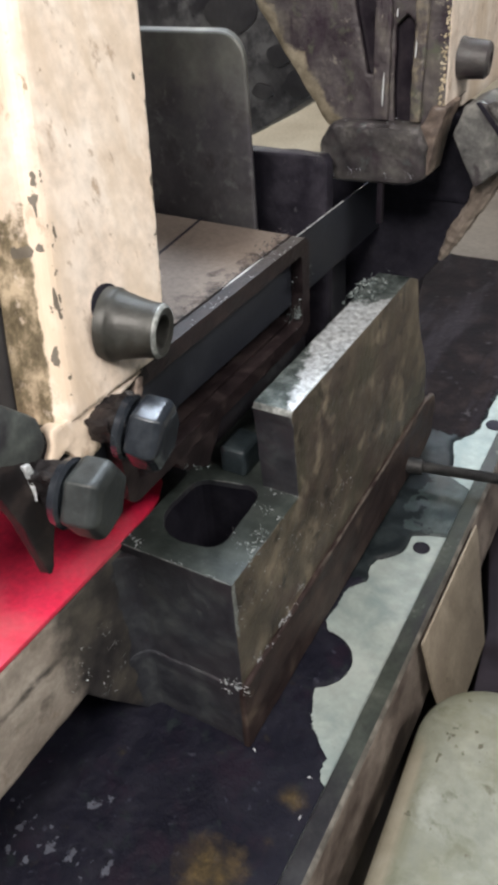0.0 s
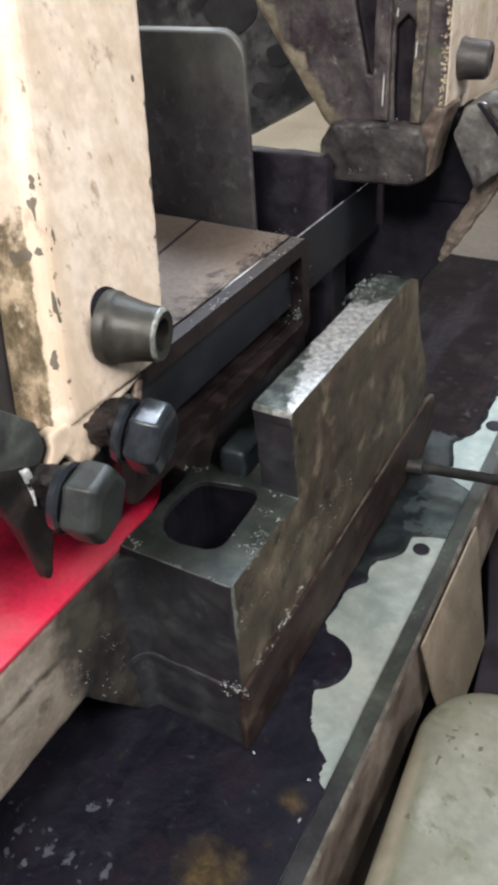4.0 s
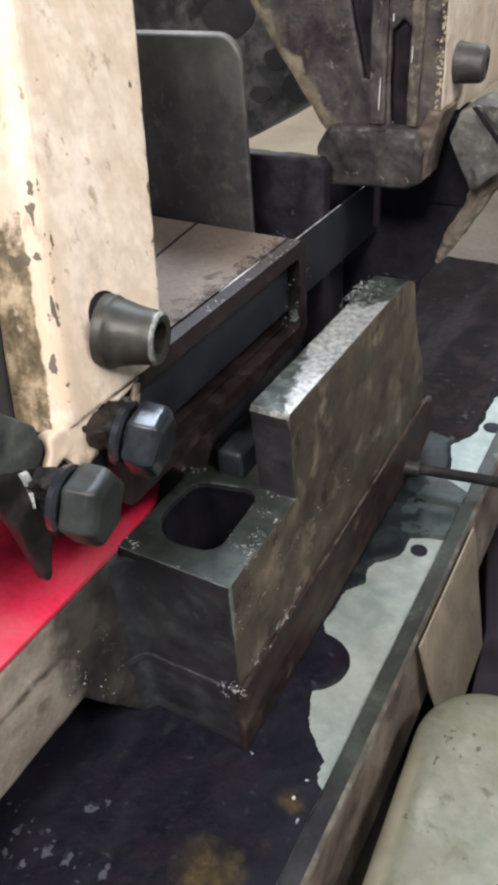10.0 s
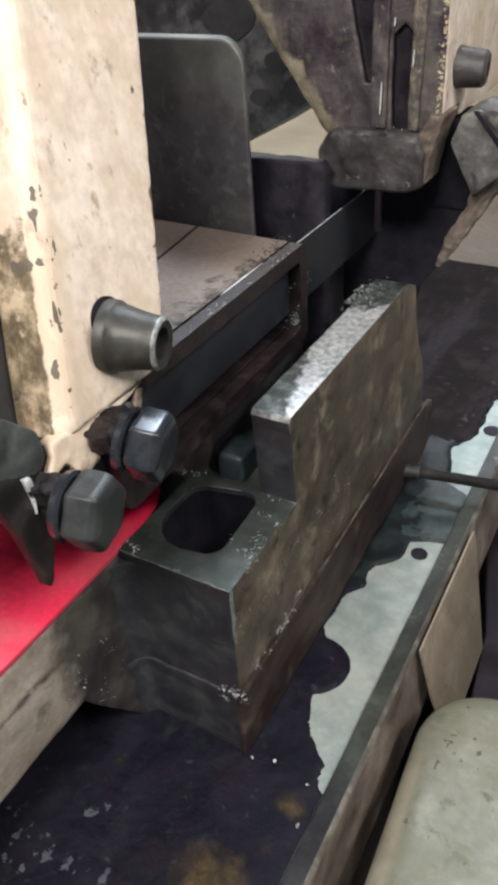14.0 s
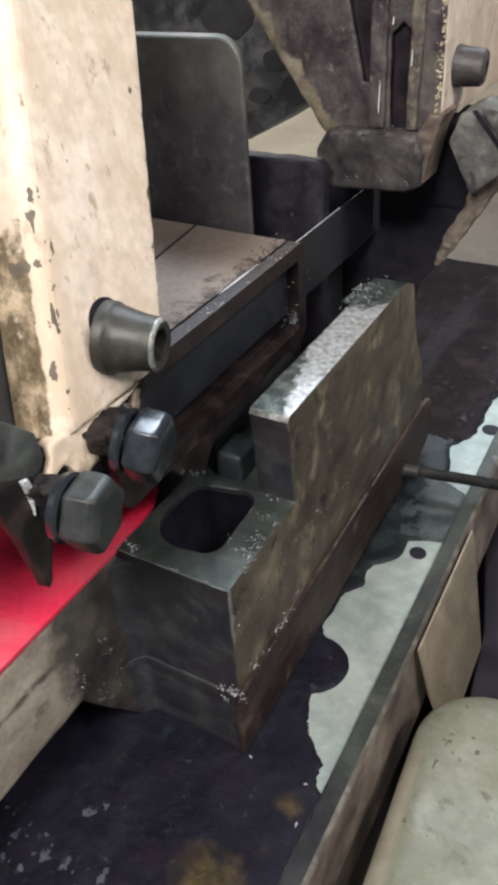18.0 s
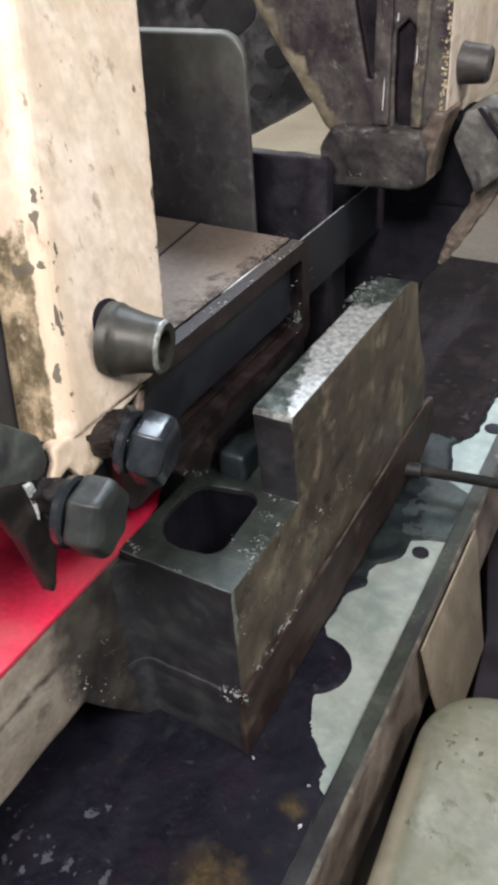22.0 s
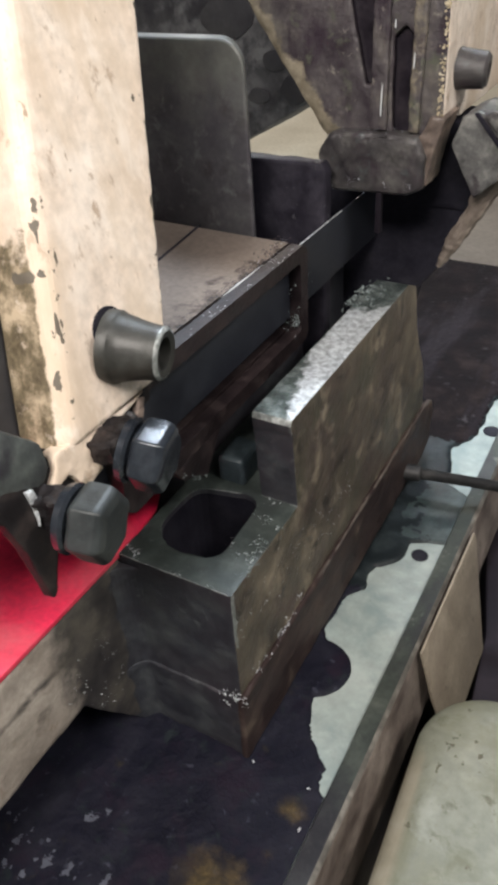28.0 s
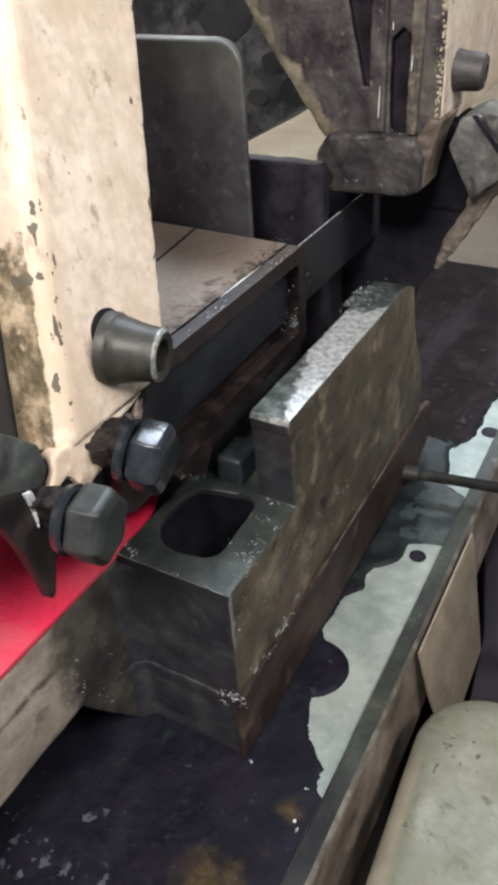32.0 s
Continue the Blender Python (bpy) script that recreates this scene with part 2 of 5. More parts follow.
# pink patches: the haze of a reflection put into the red
RED = surface("glossy_red_paint", ((0.56, 0.012, 0.05), (0.64, 0.018, 0.066), (0.68, 0.03, 0.085)), 9, 200, (0.36, 0.52), bump=0.05, patches=(
    (30, 0.66, 0.74, (0.24, 0.015, 0.026), 0.5, 0.4, ONE), (12, 0.5, 0.74, (0.6, 0.13, 0.16), 0.5, 5.2, ONE)))
RAIL = surface("dirty_beige_rail", ((0.18, 0.152, 0.127), (0.31, 0.27, 0.232), (0.44, 0.395, 0.345)), 16, 220, (0.4, 0.65), bump=0.2, patches=(
    (26, 0.52, 0.68, (0.18, 0.165, 0.135), 0.5, 2.6, (1, 0.5, 1)), (60, 0.6, 0.7, (0.2, 0.15, 0.11), 0.6, 0.9, ONE), (34, 0.6, 0.7, (0.07, 0.06, 0.052), 0.5, 5.5, (1, 0.5, 1))),
    wear_or_light=(((0.022, 0.02, 0.022), (0.046, 0.042, 0.04), (0.1, 0.09, 0.075)), 40), soft=0.22)
TRAY = surface("pale_green_tray_paint", ((0.2, 0.245, 0.238), (0.265, 0.31, 0.297), (0.33, 0.372, 0.355)), 14, 60, (0.45, 0.65), bump=0.03, specular=0.3, patches=(
    (22, 0.5, 0.7, (0.19, 0.24, 0.236), 0.4, 0.8, ONE), (60, 0.64, 0.74, (0.15, 0.18, 0.17), 0.5, 2.4, ONE)))
TRAY_LIP = surface("greasy_green_grey_lip", ((0.024, 0.029, 0.026), (0.042, 0.05, 0.044), (0.075, 0.085, 0.073)), 26, 220, (0.5, 0.7), bump=0.2, specular=0.3, patches=((14, 0.52, 0.66, (0.022, 0.022, 0.026), 0.5, 3.3, (1, 0.5, 1)), (60, 0.62, 0.7, (0.1, 0.11, 0.095), 0.5, 1.3, ONE)),
    wear_or_light=(((0.009, 0.0085, 0.0115), (0.017, 0.0165, 0.02), (0.034, 0.034, 0.036)), 60), soft=0.25)
LIP_EDGE = surface("rubbed_lit_lip_edge", ((0.045, 0.041, 0.036), (0.09, 0.082, 0.071), (0.19, 0.175, 0.152)), 60, 220, (0.4, 0.6), bump=0.3)
LIP_SIDE = surface("brown_stained_lip_side", ((0.06, 0.046, 0.04), (0.16, 0.13, 0.112), (0.29, 0.247, 0.212)), 22, 220, (0.45, 0.7), bump=0.35, patches=((12, 0.5, 0.66, (0.23, 0.195, 0.165), 0.6, 1.2, (1, 0.5, 1)), (44, 0.6, 0.7, (0.06, 0.054, 0.038), 0.6, 3.1, ONE)))
# its pale last layer paints reflections of the wet surface
SLUDGE = surface("black_oily_sludge", ((0.0045, 0.0048, 0.0105), (0.008, 0.0082, 0.0155), (0.016, 0.016, 0.0245)), 24, 200, (0.5, 0.75), 0.0, bump=0.6, bump_size=0.002, specular=0.14, patches=(
    (30, 0.52, 0.66, (0.0125, 0.0085, 0.0165), 0.6, 4.2, ONE), (70, 0.58, 0.7, (0.012, 0.0165, 0.0195), 0.6, 6.6, ONE),
    (45, 0.64, 0.74, (0.02, 0.0175, 0.016), 0.6, 1.9, ONE), (85, 0.62, 0.72, (0.04, 0.042, 0.06), 0.45, 0.2, ONE)),
    wear_or_light=(((0.014, 0.012, 0.011), (0.045, 0.033, 0.017), (0.13, 0.09, 0.036)), 48), flakes_or_glints=((0.058, 0.062, 0.08), 160), soft=0.3)
GREY_FILM = surface("grey_wet_film", ((0.013, 0.02, 0.022), (0.026, 0.038, 0.04), (0.055, 0.074, 0.073)), 40, 200, (0.35, 0.5), bump=0.2, specular=0.3)
SLUDGE_BROWN = surface("brown_black_sludge", ((0.006, 0.0047, 0.0055), (0.0105, 0.0078, 0.0084), (0.023, 0.017, 0.0165)), 24, 200, (0.7, 0.9), 0.0, bump=0.4, bump_size=0.002, specular=0.06, patches=((9, 0.5, 0.62, (0.015, 0.0115, 0.0142), 0.6, 2.2, (2.4, 0.5, 1)), (60, 0.62, 0.72, (0.042, 0.036, 0.039), 0.5, 4.2, ONE)))
DARK_FILM = surface("dark_teal_film", ((0.0055, 0.0075, 0.0095), (0.0095, 0.0135, 0.016), (0.024, 0.032, 0.035)), 30, 200, (0.4, 0.6), bump=0.2, specular=0.2)
IVORY = surface("stained_ivory_plastic", ((0.13, 0.132, 0.097), (0.178, 0.184, 0.143), (0.232, 0.241, 0.197)), 13, 90, (0.4, 0.6), bump=0.1, patches=(
    (11, 0.5, 0.68, (0.15, 0.15, 0.1), 0.6, 0.5, ONE), (30, 0.54, 0.7, (0.118, 0.12, 0.08), 0.6, 3.3, ONE), (18, 0.56, 0.7, (0.24, 0.248, 0.207), 0.5, 6.1, ONE), (70, 0.62, 0.72, (0.1, 0.098, 0.064), 0.6, 8.1, ONE)),
    wear_or_light=(((0.17, 0.148, 0.105), (0.23, 0.207, 0.155), (0.28, 0.258, 0.203)), 22), flakes_or_glints=((0.07, 0.066, 0.042), 130), soft=0.25)
BEIGE = surface("beige_sheet_paint", ((0.17, 0.142, 0.107), (0.24, 0.203, 0.154), (0.3, 0.257, 0.198)), 20, 220, (0.5, 0.65), bump=0.1, patches=(
    (60, 0.62, 0.72, (0.11, 0.09, 0.068), 0.6, 1.6, ONE), (12, 0.52, 0.68, (0.2, 0.165, 0.128), 0.6, 3.2, ONE)))
WOOD = surface("brown_bare_stick", ((0.09, 0.072, 0.06), (0.18, 0.148, 0.124), (0.33, 0.285, 0.245)), 60, 240, (0.5, 0.7), bump=0.5, stretch=(0.4, 1, 0.4))
CONCRETE = surface("tan_concrete", ((0.36, 0.32, 0.25), (0.43, 0.39, 0.31), (0.48, 0.45, 0.37)), 2.5, 60, (0.6, 0.8), bump=0.1)
DARKER_FLOOR = surface("darker_floor_brown", ((0.13, 0.108, 0.088), (0.165, 0.14, 0.115), (0.2, 0.172, 0.142)), 3, 60, (0.6, 0.8), bump=0.1)
# pale and cool so that the added walls and ceiling bounce more light
WALL = surface("grey_workshop_plaster", ((0.42, 0.43, 0.45), (0.5, 0.51, 0.53), (0.56, 0.57, 0.59)), 1.5, 40, (0.7, 0.9), bump=0.1)
SHADE_BOX = surface("dark_plum_floor_shade", ((0.008, 0.0055, 0.0085), (0.014, 0.0105, 0.015), (0.024, 0.019, 0.025)), 14, 120, (0.6, 0.8), bump=0.1, specular=0.2)
FAR_DARK = surface("dark_machine_paint", ((0.02, 0.019, 0.024), (0.035, 0.034, 0.038), (0.06, 0.058, 0.06)), 16, 90, (0.4, 0.6), bump=0.3)
FAR_MOTTLED = surface("mottled_far_casting", ((0.02, 0.019, 0.024), (0.05, 0.049, 0.053), (0.12, 0.12, 0.125)), 15, 60, (0.5, 0.7), bump=0.4, patches=(
    (24, 0.46, 0.66, (0.13, 0.13, 0.135), 0.6, 0.6, ONE), (26, 0.5, 0.66, (0.018, 0.017, 0.022), 0.6, 2.2, ONE)))
HOLDER_GREY = surface("dirty_grey_holder", ((0.055, 0.055, 0.056), (0.12, 0.12, 0.118), (0.23, 0.228, 0.215)), 60, 260, (0.55, 0.75), 0.0, bump=0.6, specular=0.3, patches=(
    (45, 0.55, 0.66, (0.045, 0.04, 0.044), 0.6, 1.2, ONE), (24, 0.56, 0.68, (0.09, 0.1, 0.085), 0.6, 4.2, ONE)))
FOAM = surface("pale_coolant_foam", ((0.2, 0.21, 0.24), (0.32, 0.33, 0.37), (0.45, 0.46, 0.5)), 80, 400, (0.2, 0.4), bump=0.4)
TEAL_CHIPS = surface("wet_grey_green_swarf", ((0.05, 0.062, 0.062), (0.18, 0.215, 0.215), (0.5, 0.57, 0.57)), 260, 600, (0.2, 0.4), 0.4, bump=0.9)
LUG = surface("blue_grey_wet_steel", ((0.024, 0.034, 0.04), (0.04, 0.055, 0.064), (0.065, 0.085, 0.095)), 60, 260, (0.35, 0.55), 0.2, bump=0.3)
COVER = surface("green_black_cover", ((0.03, 0.031, 0.034), (0.058, 0.066, 0.064), (0.105, 0.118, 0.11)), 45, 260, (0.4, 0.6), 0.1, bump=0.3, patches=((16, 0.5, 0.64, (0.02, 0.018, 0.024), 0.5, 2.4, ONE),))
JAW_BLACK = surface("blue_black_oily_casting", ((0.01, 0.009, 0.0145), (0.0185, 0.0165, 0.025), (0.036, 0.033, 0.045)), 40, 240, (0.5, 0.75), 0.0, bump=0.4, specular=0.25, patches=((130, 0.66, 0.74, (0.1, 0.1, 0.11), 0.5, 1.8, ONE),))
FLAKE = surface("pale_flaking_paint", ((0.3, 0.25, 0.16), (0.46, 0.39, 0.27), (0.62, 0.55, 0.42)), 90, 300, (0.5, 0.7), bump=0.4)
GROOVE = surface("dark_purple_tone", ((0.008, 0.006, 0.0095), (0.015, 0.0118, 0.017), (0.032, 0.026, 0.031)), 40, 240, (0.5, 0.7), 0.0, bump=0.4, specular=0.15)
# colour of the coolant drops, and of glints painted on wet edges
DROPLET = surface("milky_coolant_and_glint", ((0.55, 0.58, 0.6), (0.65, 0.68, 0.7), (0.75, 0.78, 0.8)), 80, 400, (0.08, 0.15), bump=0.05)


# ---- mesh helpers ----
def box(bm, x0, x1, y0, y1, z0, z1):
    vs = [bm.verts.new((x, y, z)) for x in (x0, x1) for y in (y0, y1) for z in (z0, z1)]
    for f in ((0, 1, 3, 2), (4, 6, 7, 5), (0, 4, 5, 1), (2, 3, 7, 6), (0, 2, 6, 4), (1, 5, 7, 3)):
        bm.faces.new([vs[i] for i in f])
    return vs


def prism(bm, pts, axis, a, b):
    """A closed outline pushed along an axis from a to b. The outline holds the other two coordinates in the order x, y, z."""
    k = "xyz".index(axis)

    def at(p, v):
        q = list(p)
        q.insert(k, v)
        return q
    lo = [bm.verts.new(at(p, a)) for p in pts]
    hi = [bm.verts.new(at(p, b)) for p in pts]
    bm.faces.new(lo), bm.faces.new(hi)
    for i in range(len(pts)):
        j = (i + 1) % len(pts)
        bm.faces.new((lo[i], lo[j], hi[j], hi[i]))
    return lo + hi


def lathe(bm, p0, way, rings, n=24, turn=0.0, side=None):
    """Rings of (distance along way, radius), closed at both ends."""
    way = Vector(way).normalized()
    side = Vector(side) if side else way.orthogonal().normalized()
    other = way.cross(side)
    rows = []
    for d, r in rings:
        rows.append([bm.verts.new(Vector(p0) + way * d + (side * math.cos(turn + 2 * math.pi * i / n) + other * math.sin(turn + 2 * math.pi * i / n)) * r) for i in range(n)])
    for a, b in zip(rows, rows[1:]):
        for i in range(n):
            bm.faces.new((a[i], a[(i + 1) % n], b[(i + 1) % n], b[i]))
    bm.faces.new(rows[0]), bm.faces.new(rows[-1])


def soften(bm, width, segments=2, angle=30):
    bmesh.ops.recalc_face_normals(bm, faces=bm.faces)
    sharp = [e for e in bm.edges if len(e.link_faces) == 2 and e.calc_face_angle(0) > radians(angle)]
    bmesh.ops.bevel(bm, geom=sharp, offset=width, segments=segments, profile=0.6, affect="EDGES", clamp_overlap=True)


def refine(bm, length, rounds=6):
    bmesh.ops.triangulate(bm, faces=bm.faces)
    for _ in range(rounds):
        long = [e for e in bm.edges if e.calc_length() > length]
        if not long:
            break
        bmesh.ops.subdivide_edges(bm, edges=long, cuts=1)
        bmesh.ops.triangulate(bm, faces=[f for f in bm.faces if len(f.verts) > 3])


def weather(bm, amount, size, length):
    """Uneven cast surface: cut fine and pushed in and out by noise."""
    refine(bm, length)
    bm.normal_update()
    for v in bm.verts:
        n = noise.noise(v.co / size) + 0.5 * noise.noise(v.co / size * 2.7)
        v.co += v.normal * n * amount


def mark(ob, key, value):
    """Writes a number on each vertex, from its place in the world."""
    o = ORIGIN[ob.name]
    at = ob.data.attributes.new(key, "FLOAT", "POINT")
    for v, d in zip(ob.data.vertices, at.data):
        d.value = value(v.co + o)


def combine(first, others):
    """first with each (mesh, "UNION" or "DIFFERENCE") applied."""
    made = []
    for bm in [first] + [b for b, _ in others]:
        bmesh.ops.recalc_face_normals(bm, faces=bm.faces)
        me = bpy.data.meshes.new("blank")
        bm.to_mesh(me)
        bm.free()
        made.append(new("blank", me))
    for ob, (_, how) in zip(made[1:], others):
        mod = made[0].modifiers.new("cut", "BOOLEAN")
        mod.object, mod.operation, mod.solver = ob, how, "EXACT"
    out = bmesh.new()
    out.from_mesh(made[0].evaluated_get(bpy.context.evaluated_depsgraph_get()).to_mesh())
    for ob in made:
        me = ob.data
        bpy.data.objects.remove(ob)
        bpy.data.meshes.remove(me)
    return out


ORIGIN = {}


def thing(name, at, label, category, group="", kind=""):
    ob = new(name)
    ob.location = at
    ob.empty_display_size = 0.02
    ORIGIN[ob.name] = Vector(at)
    return tagged(ob, label, category, group, kind)


def link(name, bm, mats, origin, smooth=35):
    bmesh.ops.recalc_face_normals(bm, faces=bm.faces)
    bmesh.ops.translate(bm, verts=bm.verts, vec=-Vector(origin))
    me = bpy.data.meshes.new(name)
    bm.to_mesh(me)
    bm.free()
    for m in (mats if isinstance(mats, (list, tuple)) else [mats]):
        me.materials.append(m)
    me.shade_smooth()
    me.set_sharp_from_angle(angle=radians(smooth))
    return new(name, me)


def part(name, bm, mats, parent, label="", smooth=35):
    o = ORIGIN[parent.name]
    ob = link(name, bm, mats, o, smooth)
    ob.parent = parent
    ORIGIN[ob.name] = o
    if parent.type == "MESH":
        ob.location = (0, 0, 0)
    return tagged(ob, label)


def solid(name, bm, mats, at, label="", category="", group="", kind="", smooth=35):
    ob = link(name, bm, mats, at, smooth)
    ob.location = at
    ORIGIN[ob.name] = Vector(at)
    return tagged(ob, label, category, group, kind)


def pick(bm, test, index):
    bm.normal_update()
    for f in bm.faces:
        if test(f.normal, f.calc_center_median()):
            f.material_index = index


# ---- the workshop ----
def room():
    bm = bmesh.new()
    box(bm, -5, 4, -4, 6, -0.1, FLOOR)
    solid("floor", bm, CONCRETE, (0, 0, 0), "tan concrete workshop floor", "floor", kind="structure")
    for name, b in (("wall_west", (-5.2, -5, -4, 6, 0, 3.4)), ("wall_east", (4, 4.2, -4, 6, 0, 3.4)),
                    ("wall_south", (-5, 4, -4.2, -4, 0, 3.4)), ("wall_north", (-5, 4, 6, 6.2, 0, 3.4))):
        bm = bmesh.new()
        box(bm, *b)
        solid(name, bm, WALL, (0, 0, 0), "grey plastered workshop wall", "wall", kind="structure")
    bm = bmesh.new()
    box(bm, -5.2, 4.2, -4.2, 6.2, 3.4, 3.5)
    solid("ceiling", bm, WALL, (0, 0, 0), "plain grey workshop ceiling", "ceiling", kind="structure")


room()


# ---- the saw's bed: stand, sump tray, rail, support block ----
TZ = 0.57      # tray floor
BZ = 0.75      # bed level


def stand():
    t = thing("machine_stand", (0, 0.3, 0), "dark oily steel stand of a band saw", "machine")
    bm = bmesh.new()
    box(bm, -0.5, 0.06, -0.3, 1.0, 0, TZ - 0.05)
    soften(bm, 0.01)
    part("body", bm, FAR_DARK, t)
    bm = bmesh.new()
    out = [(0.3129, 0.566), (0.1455, 0.566), (0.1485, 0.5074), (0.16, 0.44), (0.2019, 0.4093), (0.222, 0.4236), (0.2905, 0.4261), (0.315, 0.5556)]
    near = [bm.verts.new((0.089 - 0.234 * (z - 0.572) + 0.0012, y, z + 0.012)) for y, z in out]
    far = [bm.verts.new((0.089 - 0.234 * (z - 0.572) - 0.001, y, z + 0.012)) for y, z in out]
    bm.faces.new(near), bm.faces.new(far)
    for k in range(len(out)):
        bm.faces.new((near[k], near[k - 1], far[k - 1], far[k]))
    soften(bm, 0.0008)
    part("bracket", bm, BEIGE, t, "beige painted sheet metal bracket")


def sump():
    t = thing("sump_tray", (0, 0.3, TZ - 0.05), "pale green coolant tray smeared with black sludge", "tray")
    bm = bmesh.new()
    box(bm, -0.6, 0.0685, -0.5, 1.0, TZ - 0.01, TZ)
    part("tray_floor", bm, TRAY, t, "pale green painted tray floor")
    bm = bmesh.new()
    prism(bm, [(0.0685, TZ - 0.01), (0.0685, TZ + 0.004), (0.083, TZ + 0.006), (0.0865, TZ + 0.003), (0.0975, TZ - 0.085), (0.07, TZ - 0.085)], "y", -0.5, 1.0)
    soften(bm, 0.0012)
    weather(bm, 0.0004, 0.012, 0.012)
    # rubbed outer edge, with its highlight also put into the paler colour
    pick(bm, lambda n, c: n.x > 0.3, 2)
    pick(bm, lambda n, c: n.x > 0.85, 1)
    lip = part("tray_lip", bm, [TRAY_LIP, LIP_SIDE, LIP_EDGE], t, "greasy rolled edge of the tray")
    mark(lip, "wear_or_light", lambda p: min(0.85, max(0.0, (0.05 - p.y) / 0.09)))
    # black discs: the shade of the holes as colour
    for x, y, r in ((0.05, 0.266, 0.0085), (0.061, 0.507, 0.011)):
        bm = bmesh.new()
        lathe(bm, (x, y, TZ - 0.004), (0, 0, 1), [(0, r), (0.0046, r), (0.0052, r * 0.9)], 20)
        part("drain_hole", bm, HOLLOW, t, "dark drain hole")


# shore of the sludge: y, x
SHORE = ((-0.02, 0.085), (-0.008, 0.07), (0.0, 0.0625), (0.02, 0.0565), (0.036, 0.039), (0.05, 0.0295), (0.066, 0.026), (0.09, 0.02), (0.128, 0.012), (0.14, 0.004), (0.185, 0.006),
         (0.2, 0.018), (0.222, 0.014), (0.232, 0.018), (0.25, 0.036), (0.278, 0.037), (0.286, 0.05), (0.292, 0.072), (0.372, 0.072), (0.386, 0.042), (0.426, 0.036), (0.44, 0.029), (0.455, 0.028),
         (0.484, 0.046), (0.522, 0.048), (0.575, 0.046), (0.6, 0.055), (0.62, 0.075), (1.1, 0.075))


def pale(x, y):
    """Above zero where the tray floor lies bare."""
    edge = 0.085
    for (y0, e0), (y1, e1) in zip(SHORE, SHORE[1:]):
        if y0 <= y < y1:
            edge = e0 + (e1 - e0) * (y - y0) / (y1 - y0)
    fringe = 0.0028 if y < 0.06 else 0.0012
    n = noise.noise(Vector((x * 90, y * 90, 0))) * 0.0022 + noise.noise(Vector((x * 260, y * 420, 3))) * fringe
    d = x - edge + n
    d = min(d, math.hypot(x - 0.0125, y - 0.099) - 0.031 + n * 0.25)
    return d


def sludge():
    bm = bmesh.new()
    nx, ny = 230, 560
    rows = []
    for j in range(ny + 1):
        y = -0.32 + 1.32 * j / ny
        row = []
        for i in range(nx + 1):
            x = -0.4 + 0.468 * i / nx
            d = pale(x, y)
            h = 0.003 * math.tanh(-d / 0.003) + 0.0012 * noise.noise(Vector((x * 30, y * 30, 1))) + 0.0005 * noise.noise(Vector((x * 110, y * 110, 5)))
            if d > 0.005:
                h = -0.004
            row.append(bm.verts.new((x, y, TZ + h)))
        rows.append(row)
    for a, b in zip(rows, rows[1:]):
        for i in range(nx):
            f = bm.faces.new((a[i], a[i + 1], b[i + 1], b[i]))
            c = f.calc_center_median()
            k = noise.noise(Vector((c.x * 45, c.y * 45, 9))) * 0.03 + noise.noise(Vector((c.x * 140, c.y * 140, 4))) * 0.012
            if (0.29 + k < c.y < 0.4 and c.x > 0.02 + k) or (0.27 < c.y < 0.3 and c.x > 0.055 - k):
                f.material_index = 1
            elif 0.19 + k < c.y < 0.46 + k or (c.y > 0.3 and pale(c.x, c.y) > -0.003 - 0.2 * k):
                f.material_index = 3
            elif c.y > 0.46 + k:
                f.material_index = 2
    ob = solid("sludge", bm, [SLUDGE, GREY_FILM, SLUDGE_BROWN, DARK_FILM], (0, 0, TZ), "black oily sludge and grey film in the tray", "sludge", kind="stuff", smooth=80)
    heaps = ((0.026, -0.094, 0.024, 0.018, 0.8), (0.049, -0.025, 0.013, 0.014, 0.64), (0.05, -0.06, 0.02, 0.02, 0.35), (0.0, -0.13, 0.03, 0.03, 0.45))
    mark(ob, "wear_or_light", lambda p: max(0.0, max(e - 0.45 * math.hypot((p.x - a) / c, (p.y - b) / d) for a, b, c, d, e in heaps)))
    # pale patches: reflections on the liquid, painted into the sludge's colour
    sump_reflections = [(-0.079, -0.098, 0.005, 0.003), (-0.0745, -0.0935, 0.005, 0.004), (-0.069, -0.087, 0.0045, 0.004), (-0.04, -0.127, 0.004, 0.008), (-0.086, -0.136, 0.007, 0.006),
              (-0.068, -0.131, 0.004, 0.007), (-0.114, -0.134, 0.004, 0.006)]
    rnd = random.Random(14)
    sump_reflections += [(rnd.uniform(-0.135, -0.05), rnd.uniform(-0.165, -0.105), rnd.uniform(0.0012, 0.003), rnd.uniform(0.0015, 0.004)) for _ in range(26)]
    mark(ob, "flake_or_glint", lambda p: max(0.0, max(0.66 - 0.3 * math.hypot((p.x - a) / c, (p.y - b) / d) for a, b, c, d in sump_reflections)))


